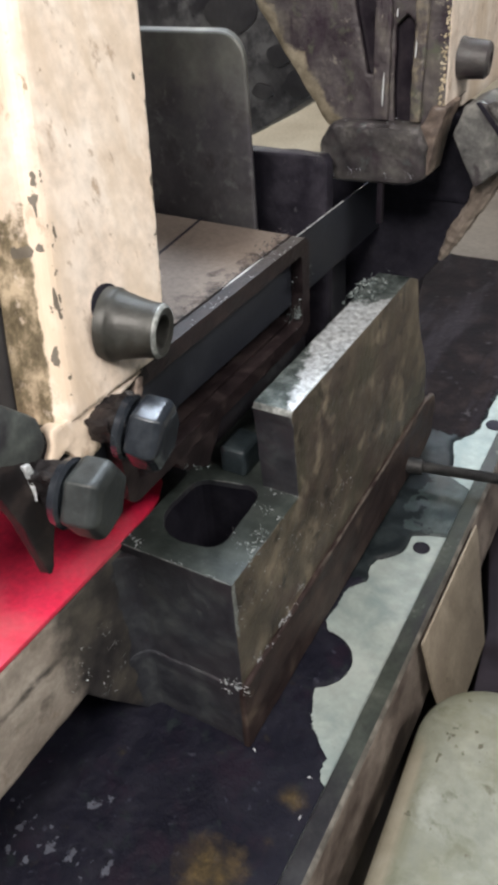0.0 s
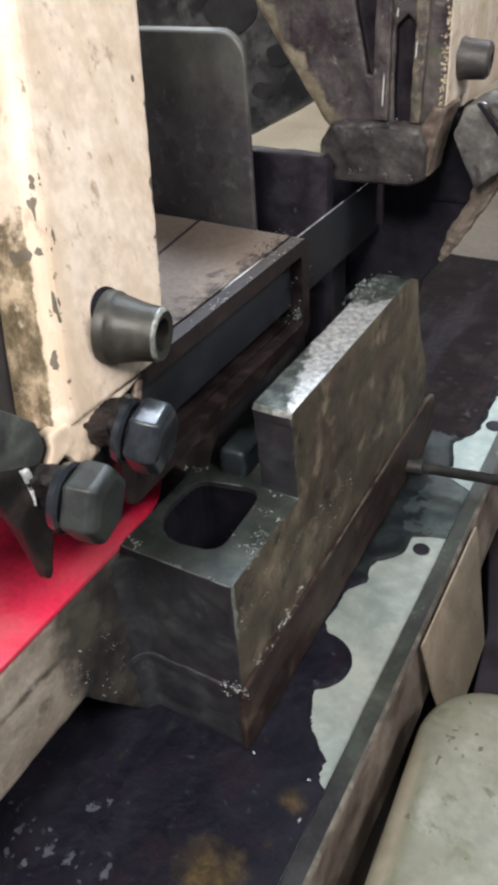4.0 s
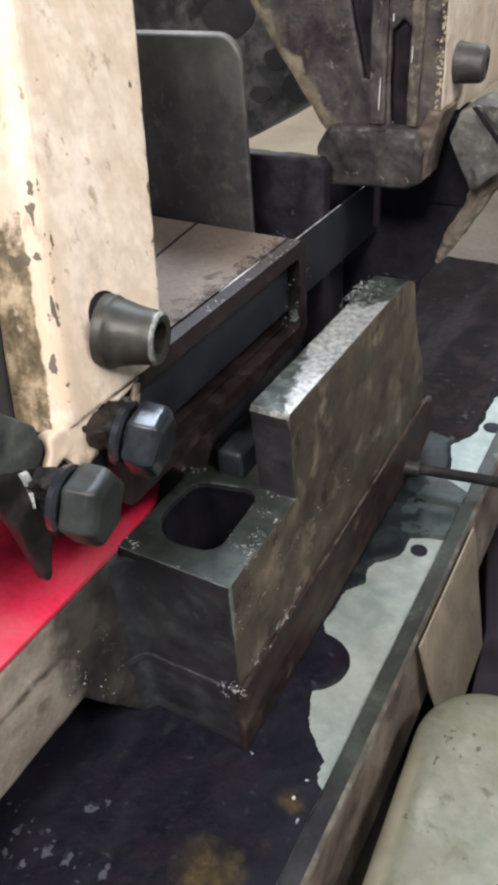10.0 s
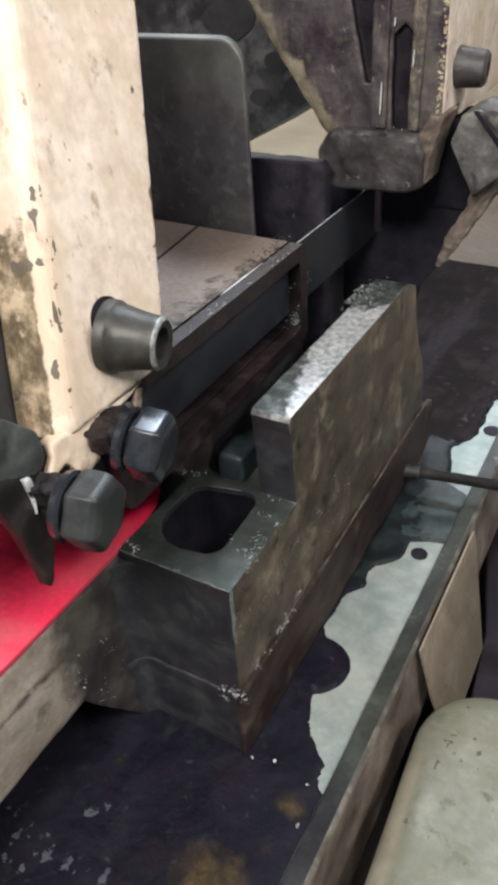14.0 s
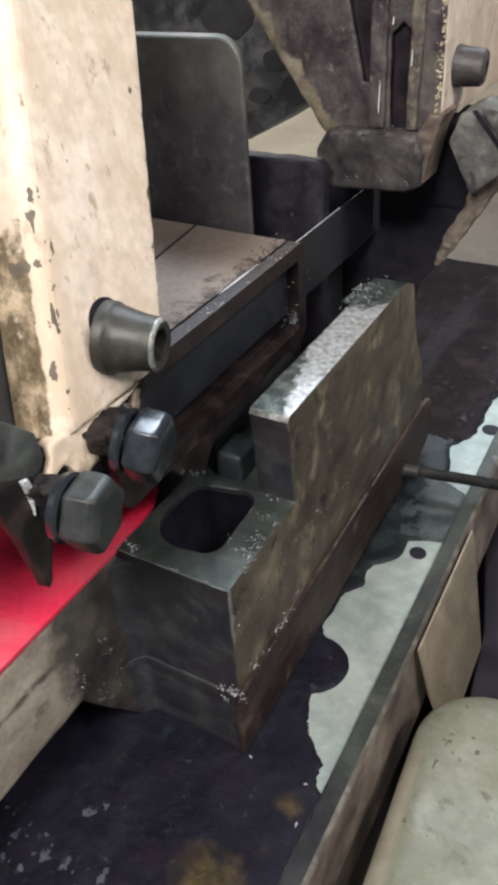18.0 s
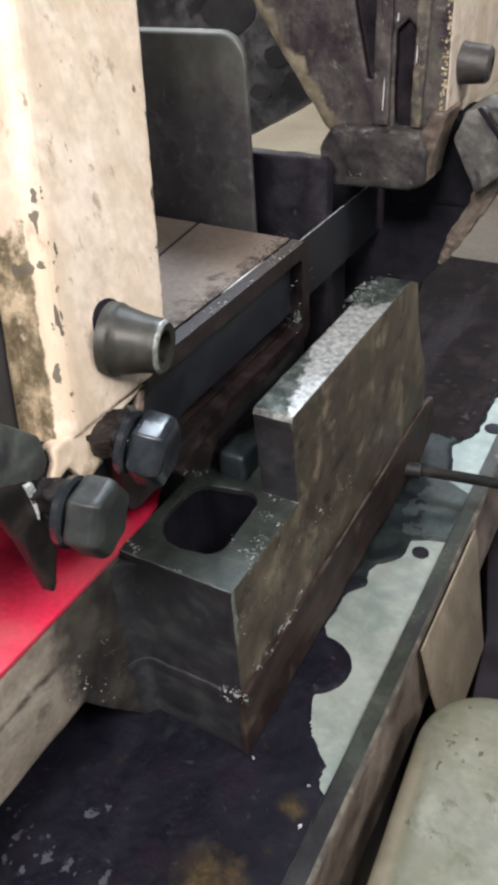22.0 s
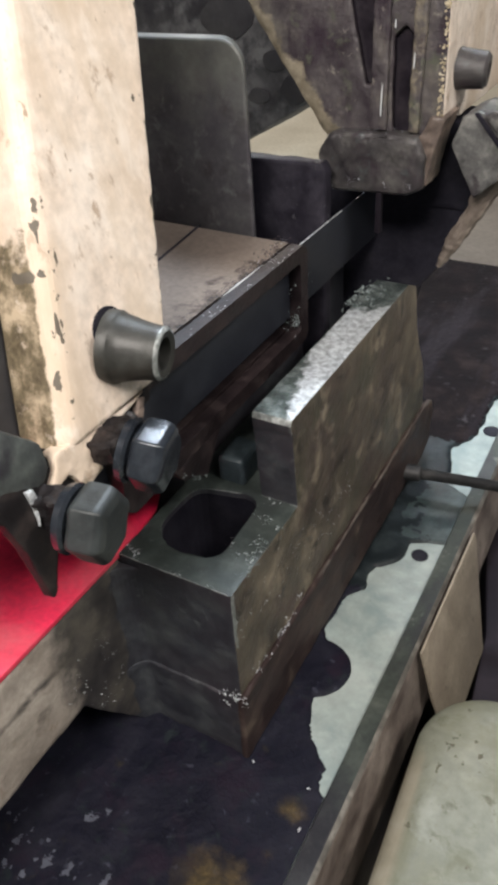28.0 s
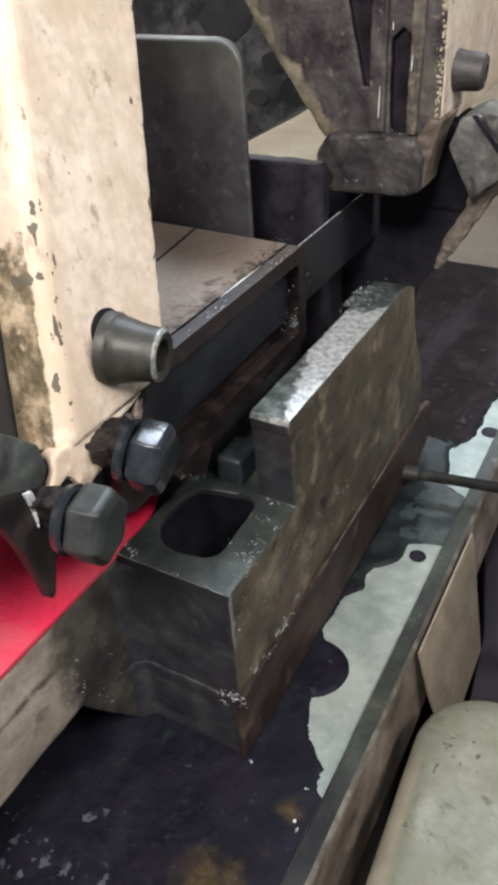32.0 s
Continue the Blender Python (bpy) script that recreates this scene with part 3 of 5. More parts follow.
def rail():
    t = thing("bed_rail", (-0.14, -0.2, 0.655), "dirty beige cast bed rail with a red painted top", "machine bed")
    bm = bmesh.new()
    prism(bm, [(-0.5, 0.655), (-0.063, 0.655), (-0.04, 0.617), (-0.013, 0.575), (0.0, 0.56), (0.0, 0.747), (-0.5, 0.747)], "x", -0.2, -0.09)
    soften(bm, 0.004)
    weather(bm, 0.0008, 0.02, 0.008)
    ob = part("casting", bm, RAIL, t)
    grime = lambda p: min(0.9, max(0.0, (p.y + 0.1) / 0.055, 0.7 - abs(p.z - 0.713 - 0.003 * noise.noise(p * 40)) / 0.01))
    mark(ob, "wear_or_light", grime)
    bm = bmesh.new()
    prism(bm, [(-0.0895, -0.5), (-0.0895, 0.003), (-0.0905, 0.006), (-0.0905, 0.03), (-0.094, 0.052), (-0.103, 0.07), (-0.12, 0.08), (-0.3, 0.08), (-0.3, -0.5)], "z", 0.746, 0.7505)
    soften(bm, 0.0015)
    part("red_cover", bm, RED, t, "glossy red painted cover plate")


def block():
    t = thing("support_block", (-0.045, 0.2, 0.56), "oily cast iron support block with a raised bright edge", "machine bed")
    wall = bmesh.new()
    prism(wall, [(0.0, 0.575), (0.0, BZ), (0.097, BZ), (0.0915, 0.815), (0.089, 0.825), (0.0915, 0.829), (0.322, 0.829), (0.345, 0.818), (0.358, 0.77), (0.397, 0.70),
                 (0.403, 0.655), (0.405, 0.6)], "x", -0.03, 0.0)
    body = bmesh.new()
    prism(body, [(-0.09, 0.552), (-0.02, 0.5695), (-0.02, BZ), (-0.09, BZ)], "y", 0.0, 0.39)
    pocket = bmesh.new()
    out = []
    for cx, cy, s, r in ((-0.0385, 0.036, 3, 0.014), (-0.0405, 0.079, 0, 0.014), (-0.066, 0.073, 1, 0.014), (-0.053, 0.048, 2, 0.028)):
        out += [(cx + r * math.cos((s + i / 4) * math.pi / 2), cy + r * math.sin((s + i / 4) * math.pi / 2)) for i in range(5)]
    prism(pocket, out, "z", 0.615, 0.9)
    bm = combine(wall, [(body, "UNION"), (pocket, "DIFFERENCE")])
    bmesh.ops.remove_doubles(bm, verts=bm.verts, dist=1e-5)
    bmesh.ops.dissolve_limit(bm, angle_limit=radians(2), verts=bm.verts, edges=bm.edges)
    soften(bm, 0.0026)
    weather(bm, 0.0006, 0.018, 0.0045)
    pick(bm, lambda n, c: n.x > 0.6 and c.x > -0.01, 1)
    pick(bm, lambda n, c: n.z > 0.6 and c.z < 0.8, 5)
    pick(bm, lambda n, c: n.z > 0.45 and c.z > 0.82, 2)
    # pocket walls turn black: the shade inside is put into their colour
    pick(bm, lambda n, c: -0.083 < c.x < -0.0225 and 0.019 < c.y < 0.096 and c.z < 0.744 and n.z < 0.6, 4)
    pick(bm, lambda n, c: n.y < -0.25 and n.z > 0.25 and c.z > 0.7 and noise.noise(c * 70) > -0.5, 3)
    pick(bm, lambda n, c: n.x > 0.3 and c.x > -0.004 and c.y < 0.003 + 0.003 * noise.noise(c * 60) and (c.z > 0.705 or noise.noise(c * 45) > 0.2), 3)
    pick(bm, lambda n, c: n.y < -0.35 and n.x > 0.35 and c.x > -0.01 and (c.z > 0.715 or noise.noise(c * 50) > 0.25), 3)
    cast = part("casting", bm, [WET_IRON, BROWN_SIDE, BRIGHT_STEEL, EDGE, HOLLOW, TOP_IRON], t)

    def dull(p):
        if p.z < 0.815:
            return 0.0
        return min(0.95, max(0.0, 0.6 + (-0.006 - 0.26 * (p.y - 0.087) - p.x) / 0.02, (p.y - 0.25 - 0.6 * p.x) / 0.05, 0.7 - (p.y - 0.084) / 0.01, 0.55 - (p.x + 0.03) / 0.01))
    mark(cast, "wear_or_light", dull)
    bm = bmesh.new()
    prism(bm, [(-0.004, 0.572), (-0.004, 0.64), (0.0, 0.645), (0.398, 0.655), (0.427, 0.648), (0.437, 0.632), (0.434, 0.592), (0.41, 0.58)], "x", -0.002, 0.0036)
    soften(bm, 0.0024, 3)
    weather(bm, 0.0009, 0.02, 0.006)
    # thin lit line on the top edge, painted as paler faces
    pick(bm, lambda n, c: n.z > 0.5 and n.x > 0.15 and c.y > 0.13 and noise.noise(c * 35) > -0.25, 1)
    part("foot_flange", bm, [FLANGE_BROWN, FLANGE_EDGE], t, "dark reddish foot flange with a lit line painted on its edge")
    bm = bmesh.new()
    prism(bm, [(-0.0898, 0.545), (0.0, 0.571), (0.0, 0.642), (-0.0898, 0.64)], "y", -0.0019, 0.002)
    soften(bm, 0.003, 3)
    weather(bm, 0.0012, 0.014, 0.006)
    part("foot_flange", bm, WET_IRON, t, "dark foot flange")
    bm = bmesh.new()
    for r, top in ((0.016, 0.742), (0.0185, 0.6405)):
        out = [(-0.0905, 0.002), (-0.0905, -r)] + [(-0.0905 + r - r * math.cos(a), -r + r * math.sin(a)) for a in [math.pi / 2 * k / 8 for k in range(1, 9)]]
        out.append((-0.0905 + r, 0.002))
        start = len(bm.verts)
        prism(bm, out, "z", 0.6, top)
        bm.verts.ensure_lookup_table()
        for v in bm.verts[start:]:
            if v.co.z < 0.605:
                v.co.z = 0.556 + max(0.0, -v.co.y) * 1.55
    soften(bm, 0.0012, 2, 50)
    weather(bm, 0.0006, 0.018, 0.006)
    part("fillet", bm, WET_IRON, t)
    bm = bmesh.new()
    box(bm, -0.069, -0.0465, 0.1, 0.13, 0.7485, 0.773)
    soften(bm, 0.0045, 3)
    weather(bm, 0.0005, 0.01, 0.004)
    part("stop_lug", bm, LUG, t, "blue-grey steel lug behind the pocket")


stand()
sump()
sludge()
rail()
block()


# ---- the work and its vise ----
XE = -0.0535   # cut end of the stock
ZS = 0.894     # top of the stock
ZL = 0.812     # underside of the stock


def stock():
    t = thing("steel_stock", (-0.3, 0.11, ZL), "wide rectangular steel tube half sawn near its end", "steel tube")
    y0, y1, w, r = -0.02, 0.229, 0.012, 0.009

    def tube(x0, x1):
        bm = bmesh.new()

        def ring(x, a0, a1, b0, b1, rad):
            pts = []
            for cy, cz, s in ((a1 - rad, b1 - rad, 0), (a0 + rad, b1 - rad, 1), (a0 + rad, b0 + rad, 2), (a1 - rad, b0 + rad, 3)):
                for i in range(6):
                    q = (s + i / 5) * math.pi / 2
                    pts.append(bm.verts.new((x, cy + rad * math.cos(q), cz + rad * math.sin(q))))
            return pts
        o0, o1 = ring(x0, y0, y1, ZL, ZS, r), ring(x1, y0, y1, ZL, ZS, r)
        i0, i1 = ring(x0, y0 + w, y1 - w, ZL + w, ZS - w, 0.004), ring(x1, y0 + w, y1 - w, ZL + w, ZS - w, 0.004)
        n = len(o0)
        for i in range(n):
            j = (i + 1) % n
            for a, b in ((o0, o1), (i1, i0), (o1, i1), (i0, o0)):
                f = bm.faces.new((a[i], a[j], b[j], b[i]))
                # inner faces and cut ends take the second material, darker on the tube
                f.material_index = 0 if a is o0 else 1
        for v in bm.verts:
            if v.co.y > 0.1:
                v.co.y += (XE - v.co.x) * 0.05
        return bm
    bm = tube(-0.7, -0.0662)
    bmesh.ops.bisect_plane(bm, geom=bm.verts[:] + bm.edges[:] + bm.faces[:], plane_co=(-0.2, 0, 0), plane_no=(1, 0, 0))
    for f in bm.faces:
        f.select_set(f.calc_center_median().x > -0.2)
    bmesh.ops.subdivide_edges(bm, edges=[e for e in bm.edges if all(f.select for f in e.link_faces) and e.calc_length() > 0.02], cuts=24, use_grid_fill=True)
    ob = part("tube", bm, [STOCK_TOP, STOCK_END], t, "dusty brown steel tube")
    mark(ob, "wear_or_light", lambda p: min(1.0, max(0.0, 0.95 - (-0.064 - p.x) / 0.0052 + 0.55 * max(0.0, (p.y - 0.212) / 0.03))) if p.z > 0.88 else 0.0)
    bm = tube(-0.064, XE)
    refine(bm, 0.01)
    weather(bm, 0.0003, 0.006, 0.004)
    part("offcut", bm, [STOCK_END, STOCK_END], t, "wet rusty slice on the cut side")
    # pale thread along the wet cut: its highlight is painted, not reflected
    bm = bmesh.new()
    lathe(bm, (-0.0648, 0.118, ZS - 0.0001), (0, 1, 0), [(0, 0.0001), (0.012, 0.0005), (0.03, 0.0006), (0.045, 0.0004), (0.06, 0.0001)], 10)
    part("cut_highlight", bm, DROPLET, t, "painted highlight of the wet edge along the saw cut")
    bm = bmesh.new()
    rnd = random.Random(8)
    for k in range(160):
        y = rnd.uniform(0.0, 0.232)
        x = -0.0665 - abs(rnd.gauss(0, 0.004)) * (1.0 + 0.8 * noise.noise(Vector((y * 60, 0, 0)))) - (0.012 * max(0, (y - 0.19) / 0.04) * rnd.random())
        r = rnd.uniform(0.0003, 0.0011)
        lathe(bm, (x, y, ZS - 0.0003), (0.02, 0.02, 1), [(0, r), (0.0005, r * 0.8), (0.0007, r * 0.2)], 6, rnd.random())
    part("wet_swarf", bm, STOCK_END, t, "dark wet sawdust along the cut")
    bm = bmesh.new()
    prism(bm, [(-0.1398, 0.13), (-0.1538, 0.2315), (-0.1516, 0.2315), (-0.1376, 0.13)], "z", ZS - 0.0002, ZS + 0.0005)
    part("seam", bm, HOLLOW, t, "thin dark seam line")


def vise():
    t = thing("vise_jaw", (-0.16, 0.24, ZL), "black steel vise jaw plate with rounded corner", "vise")
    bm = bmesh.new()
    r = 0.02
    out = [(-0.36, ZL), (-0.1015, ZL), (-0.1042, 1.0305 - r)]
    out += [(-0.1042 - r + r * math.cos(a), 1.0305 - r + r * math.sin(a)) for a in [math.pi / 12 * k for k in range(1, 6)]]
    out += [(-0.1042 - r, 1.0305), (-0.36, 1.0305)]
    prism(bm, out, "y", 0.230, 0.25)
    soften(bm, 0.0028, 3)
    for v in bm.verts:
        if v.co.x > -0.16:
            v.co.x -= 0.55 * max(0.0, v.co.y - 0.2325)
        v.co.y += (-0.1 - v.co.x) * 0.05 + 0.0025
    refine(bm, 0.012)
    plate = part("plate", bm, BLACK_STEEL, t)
    # lighter towards the top: the stronger light up there is put into the colour
    mark(plate, "wear_or_light", lambda p: min(0.75, max(0.0, (p.z - 0.955) / 0.085)))
    bm = bmesh.new()
    prism(bm, [(-0.4, 0.70), (-0.071, 0.70), (-0.071, 0.925), (-0.075, 0.932), (-0.4, 0.932)], "y", 0.30, 0.315)
    soften(bm, 0.003)
    weather(bm, 0.001, 0.02, 0.012)
    part("jaw_body", bm, JAW_BLACK, t, "oily black jaw casting")
    t = thing("vise_bed", (-0.2, 0.2, 0.6), "dark oily vise bed under the steel tube", "machine bed")
    bm = bmesh.new()
    box(bm, -0.7, -0.093, 0.088, 0.4, 0.6, ZL - 0.001)
    soften(bm, 0.004)
    part("bed", bm, WET_IRON, t)
    bm = bmesh.new()
    prism(bm, [(0.028, ZL - 0.0004), (0.09, ZL - 0.0004), (0.082, 0.802), (0.0675, 0.782), (0.04, 0.797)], "x", -0.2, -0.0545)
    soften(bm, 0.003)
    weather(bm, 0.0008, 0.014, 0.006)
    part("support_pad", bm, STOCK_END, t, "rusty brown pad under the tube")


stock()
vise()


# ---- the saw bow, which sinks as it cuts ----
PIVOT = (0.0, 0.50, 0.95)
LEAN = radians(12)
NRM = Vector((math.cos(LEAN), 0, math.sin(LEAN)))
UP = Vector((-math.sin(LEAN), 0, math.cos(LEAN)))
BASE = Vector((-0.045, 0, 0.8968))
AXIS = Vector((0.973, 0.225, -0.052)).normalized()   # way of the clamp bolt and the knobs


def on_arm(y, v, off=0.0):
    return BASE + Vector((0, y, 0)) + UP * v + NRM * off


def slab(bm, pts, off0, off1):
    lo = [bm.verts.new(on_arm(*p, off0)) for p in pts]
    hi = [bm.verts.new(on_arm(*p, off1)) for p in pts]
    bm.faces.new(lo), bm.faces.new(hi)
    for i in range(len(pts)):
        j = (i + 1) % len(pts)
        bm.faces.new((lo[i], lo[j], hi[j], hi[i]))


bow = thing("saw_bow", PIVOT, "cream painted band saw bow with guides and blade", "band saw")


def front_arm():
    bm = bmesh.new()
    top = 0.32
    out = [(-0.0625, 0.0), (0.016, 0.0), (0.024, 0.002), (0.036, 0.028), (0.036 + 0.352 * (top - 0.028), top), (-0.0625 + 0.32 * top, top)]
    slab(bm, out, -0.034, 0.0)
    bmesh.ops.recalc_face_normals(bm, faces=bm.faces)
    front = [e for e in bm.edges if len(e.link_faces) == 2 and all(abs((v.co - BASE).dot(NRM)) < 1e-5 for v in e.verts)
             and any(f.normal.y < -0.5 for f in e.link_faces)]
    bmesh.ops.bevel(bm, geom=front, offset=0.0105, segments=6, profile=0.5, affect="EDGES")
    soften(bm, 0.0018)
    weather(bm, 0.0003, 0.02, 0.003)
    arm = part("front_arm", bm, CREAM, bow, "chipped cream painted guide arm", 60)

    def local(p):
        d = p - BASE
        v = d.dot(UP)
        return d.y - (-0.0625 + 0.32 * v), v, d.dot(NRM), d.y - (0.026 + 0.352 * v)
    mark(arm, "wear_or_light", lambda p: min(0.7, max(0.0, (-local(p)[2] - 0.004) / 0.006)) * min(1.0, max(0.0, (0.115 - local(p)[1]) / 0.03)) if local(p)[0] < 0.008 else max(0.0, 0.5 - local(p)[1] / 0.012))
    spots = [(-0.0285, 0.114, 0.0022), (-0.0253, 0.1076, 0.0029), (-0.0225, 0.1098, 0.0024), (-0.0195, 0.1115, 0.0017), (-0.0155, 0.113, 0.0012), (-0.0268, 0.1012, 0.002),
             (-0.0365, 0.081, 0.0021), (-0.0335, 0.0797, 0.0024), (-0.036, 0.0735, 0.0023), (-0.0325, 0.0734, 0.0026), (-0.039, 0.069, 0.0018), (-0.0404, 0.0539, 0.002),
             (-0.0412, 0.0502, 0.0016), (-0.0471, 0.0357, 0.0019), (-0.0494, 0.0314, 0.002), (-0.0491, 0.0251, 0.0017), (0.0644, 0.1365, 0.003), (0.07, 0.1387, 0.0015),
             (0.0575, 0.0938, 0.0022), (0.0555, 0.0873, 0.0028), (0.0525, 0.0788, 0.0022), (0.0665, 0.1136, 0.0022), (0.0445, 0.0592, 0.0018)]

    rnd = random.Random(77)
    for _ in range(24):
        v = rnd.uniform(0.012, 0.1)
        spots.append((-0.0625 + 0.32 * v + rnd.gauss(0.0075, 0.0022), v, rnd.uniform(0.0007, 0.0014)))

    def flake_or_glint(p):
        a, v, n, b = local(p)
        y = (p - BASE).y
        edge = max(0.0, 0.34 - 0.34 * abs(a - 0.009) / 0.007, 0.6 - 0.6 * abs(b) / 0.004) * (1.0 if v < 0.13 else 0.8)
        if n < -0.02:
            return 0.0
        return max([edge] + [1.08 - 0.66 * math.hypot((y - sy) * 1.3, (v - sv) * 1.15) / r for sy, sv, r in spots])
    mark(arm, "flake_or_glint", flake_or_glint)
    # clamp bolt
    bm = bmesh.new()
    p = on_arm(-0.0088, 0.031, 0.0025)
    lathe(bm, p, AXIS, [(-0.004, 0.0194), (0.001, 0.0193), (0.0022, 0.0187), (0.003, 0.0179), (0.0075, 0.017), (0.013, 0.0156), (0.018, 0.0147), (0.0225, 0.0143), (0.0252, 0.0142), (0.0267, 0.0133), (0.0272, 0.0122), (0.0262, 0.0086), (0.019, 0.008)], 36)
    # rim faces take a paler colour as a painted highlight
    pick(bm, lambda n, c: 0.4 < n.dot(AXIS) < 0.93 and (c - p).dot(AXIS) > 0.025, 1)
    part("clamp_bolt", bm, [BOLT, EDGE], arm, "grey socket head clamp bolt with a highlight painted on its rim", 40)
    # black disc for the shade at the bottom of the socket
    bm = bmesh.new()
    lathe(bm, p + AXIS * 0.0188, AXIS, [(0, 0.0079), (0.0006, 0.0079)], 6)
    part("bolt_socket", bm, HOLLOW, arm)
    # black disc on the arm, painted shade of the slot
    bm = bmesh.new()
    lathe(bm, on_arm(-0.0074, 0.0402), NRM, [(-0.002, 0.0122), (0.0006, 0.0122)], 28)
    part("bolt_slot", bm, HOLLOW, arm, "dark slot behind the bolt")
    bm = bmesh.new()
    lathe(bm, on_arm(-0.0155, -0.0085, -0.002), AXIS, [(0, 0.0042), (0.003, 0.0042), (0.0042, 0.003), (0.0046, 0.001)], 12)
    part("grease_nipple", bm, GRIME, arm, "small round steel stud")
    bm = bmesh.new()
    slab(bm, [(-0.2, 0.04), (-0.1, 0.004), (-0.062, -0.002), (-0.03, 0.01), (0.08, 0.32), (-0.2, 0.32)], -0.075, -0.036)
    soften(bm, 0.004)
    part("blade_housing", bm, FAR_DARK, bow, "dark blade housing behind the arm")
    # cream paint running below the arm's lower edge
    bm = bmesh.new()
    slab(bm, [(-0.064, 0.003), (-0.03, 0.0), (0.004, -0.002), (-0.012, -0.0045), (-0.033, -0.0065), (-0.0375, -0.0175), (-0.0425, -0.0185), (-0.044, -0.0225), (-0.0502, -0.0232), (-0.0588, -0.0262), (-0.0612, -0.0175), (-0.0655, -0.0105), (-0.0715, -0.0118), (-0.0762, -0.0145), (-0.0785, -0.0115), (-0.0715, -0.0035), (-0.069, 0.003)], -0.012, -0.0015)
    soften(bm, 0.0015)
    weather(bm, 0.0006, 0.006, 0.0025)
    foot = part("arm_foot", bm, CREAM, arm, "grimy cream foot of the arm")
    mark(foot, "wear_or_light", lambda p: min(0.9, max(0.2, 0.3 - 22 * ((p - BASE).dot(UP) + 0.012))))
    # guide holder under the arm
    bm = bmesh.new()
    slab(bm, [(-0.09, 0.008), (-0.055, -0.001), (0.014, -0.001), (0.012, -0.012), (-0.006, -0.013), (-0.034, -0.0155), (-0.05, -0.018), (-0.06, -0.02), (-0.075, -0.024), (-0.095, -0.022)], -0.022, -0.006)
    soften(bm, 0.003)
    weather(bm, 0.0012, 0.012, 0.006)
    holder = part("guide_holder", bm, RUST, bow, "dark oil-soaked blade guide holder")
    for out in ([(-0.051, -0.003), (-0.024, -0.001), (-0.02, -0.008), (-0.026, -0.014), (-0.036, -0.018), (-0.047, -0.017)],
                [(-0.093, -0.007), (-0.08, -0.006), (-0.073, -0.013), (-0.075, -0.026), (-0.085, -0.031), (-0.091, -0.025)]):
        bm = bmesh.new()
        slab(bm, out, -0.008, 0.0155)
        soften(bm, 0.004, 3)
        weather(bm, 0.0024, 0.007, 0.0022)
        part("knob_mount", bm, RUST, holder, "oil-black lump behind the knob")
    bm = bmesh.new()
    slab(bm, [(-0.13, 0.008), (-0.1026, 0.006), (-0.0853, -0.0025), (-0.08, -0.018), (-0.0905, -0.041), (-0.1012, -0.0585), (-0.1035, -0.0585), (-0.1055, -0.028), (-0.1095, -0.0085)], -0.009, -0.001)
    soften(bm, 0.002)
    weather(bm, 0.0006, 0.006, 0.004)
    part("guide_tip", bm, RUST, holder, "pointed dripping guide tip")
    bm = bmesh.new()
    slab(bm, [(-0.003, -0.003), (0.0015, -0.0045), (-0.003, -0.0125), (-0.0085, -0.02), (-0.0105, -0.0165), (-0.0072, -0.009)], -0.006, -0.001)
    soften(bm, 0.0012)
    weather(bm, 0.0008, 0.005, 0.002)
    part("paint_drip", bm, ORANGE, holder, "tan streak of old paint under the arm")
    # bright strip: the glint on this edge, painted as a pale solid
    bm = bmesh.new()
    slab(bm, [(-0.0935, -0.001), (-0.0895, -0.002), (-0.0893, -0.0065), (-0.0908, -0.011), (-0.0938, -0.021), (-0.0924, -0.012), (-0.0932, -0.006)], -0.003, 0.0012)
    soften(bm, 0.0005)
    weather(bm, 0.0004, 0.004, 0.002)
    part("edge_glint", bm, BRIGHT_STEEL, holder, "glint painted on the holder's edge")
    bm = bmesh.new()
    slab(bm, [(-0.16, 0.07), (-0.0927, 0.034), (-0.073, 0.0135), (-0.0735, 0.0), (-0.08, -0.0055), (-0.0894, -0.005), (-0.1026, 0.0025), (-0.16, 0.02)], -0.03, -0.0005)
    soften(bm, 0.004)
    part("blade_cover", bm, COVER, holder, "dark green-grey blade cover")
    front = Vector((0.225, -0.973, 0.0)).normalized()
    for y, v, steel in ((-0.0389, -0.0124, KNOB), (-0.0872, -0.0182, KNOB_DUSTY)):
        p = on_arm(y, v, 0.0235)
        axis = Vector((0.968, 0.224, -0.16)).normalized() if steel is KNOB else AXIS
        bm = bmesh.new()
        lathe(bm, p, axis, [(-0.009, 0.0105), (-0.008, 0.011), (-0.0075, 0.0165), (-0.004, 0.0172), (-0.0025, 0.0155), (-0.0025, 0.0115), (0.002, 0.0115)], 28)
        part("washer", bm, KNOB, holder, "black spring washer")
        bm = bmesh.new()
        lathe(bm, p, axis, [(-0.001, 0.0172), (0.0012, 0.0193), (0.0125, 0.0194), (0.0158, 0.0175), (0.0172, 0.0132)], 6, 0.03, front)
        soften(bm, 0.0044, 5, 18)
        refine(bm, 0.006)
        for q in bm.verts:
            q.co += 0.0004 * Vector((noise.noise(q.co * 90), noise.noise(q.co * 90 + Vector((7, 0, 0))), noise.noise(q.co * 90 + Vector((0, 9, 0)))))
        part("hex_knob", bm, steel, holder, "black hexagon clamp knob", 60)


def blade():
    bm = bmesh.new()
    box(bm, -0.0658, -0.0645, -0.088, 0.42, 0.836, 0.8882)
    ob = part("saw_blade", bm, BLADE_STEEL, bow, "thin blued band saw blade", 20)
    bm = bmesh.new()
    lathe(bm, (-0.0651, -0.088, 0.8883), (0, 1, 0), [(0, 0.0007), (0.41, 0.0006)], 8)
    part("blade_back", bm, BRIGHT_STEEL, ob, "bright ground back edge of the blade")


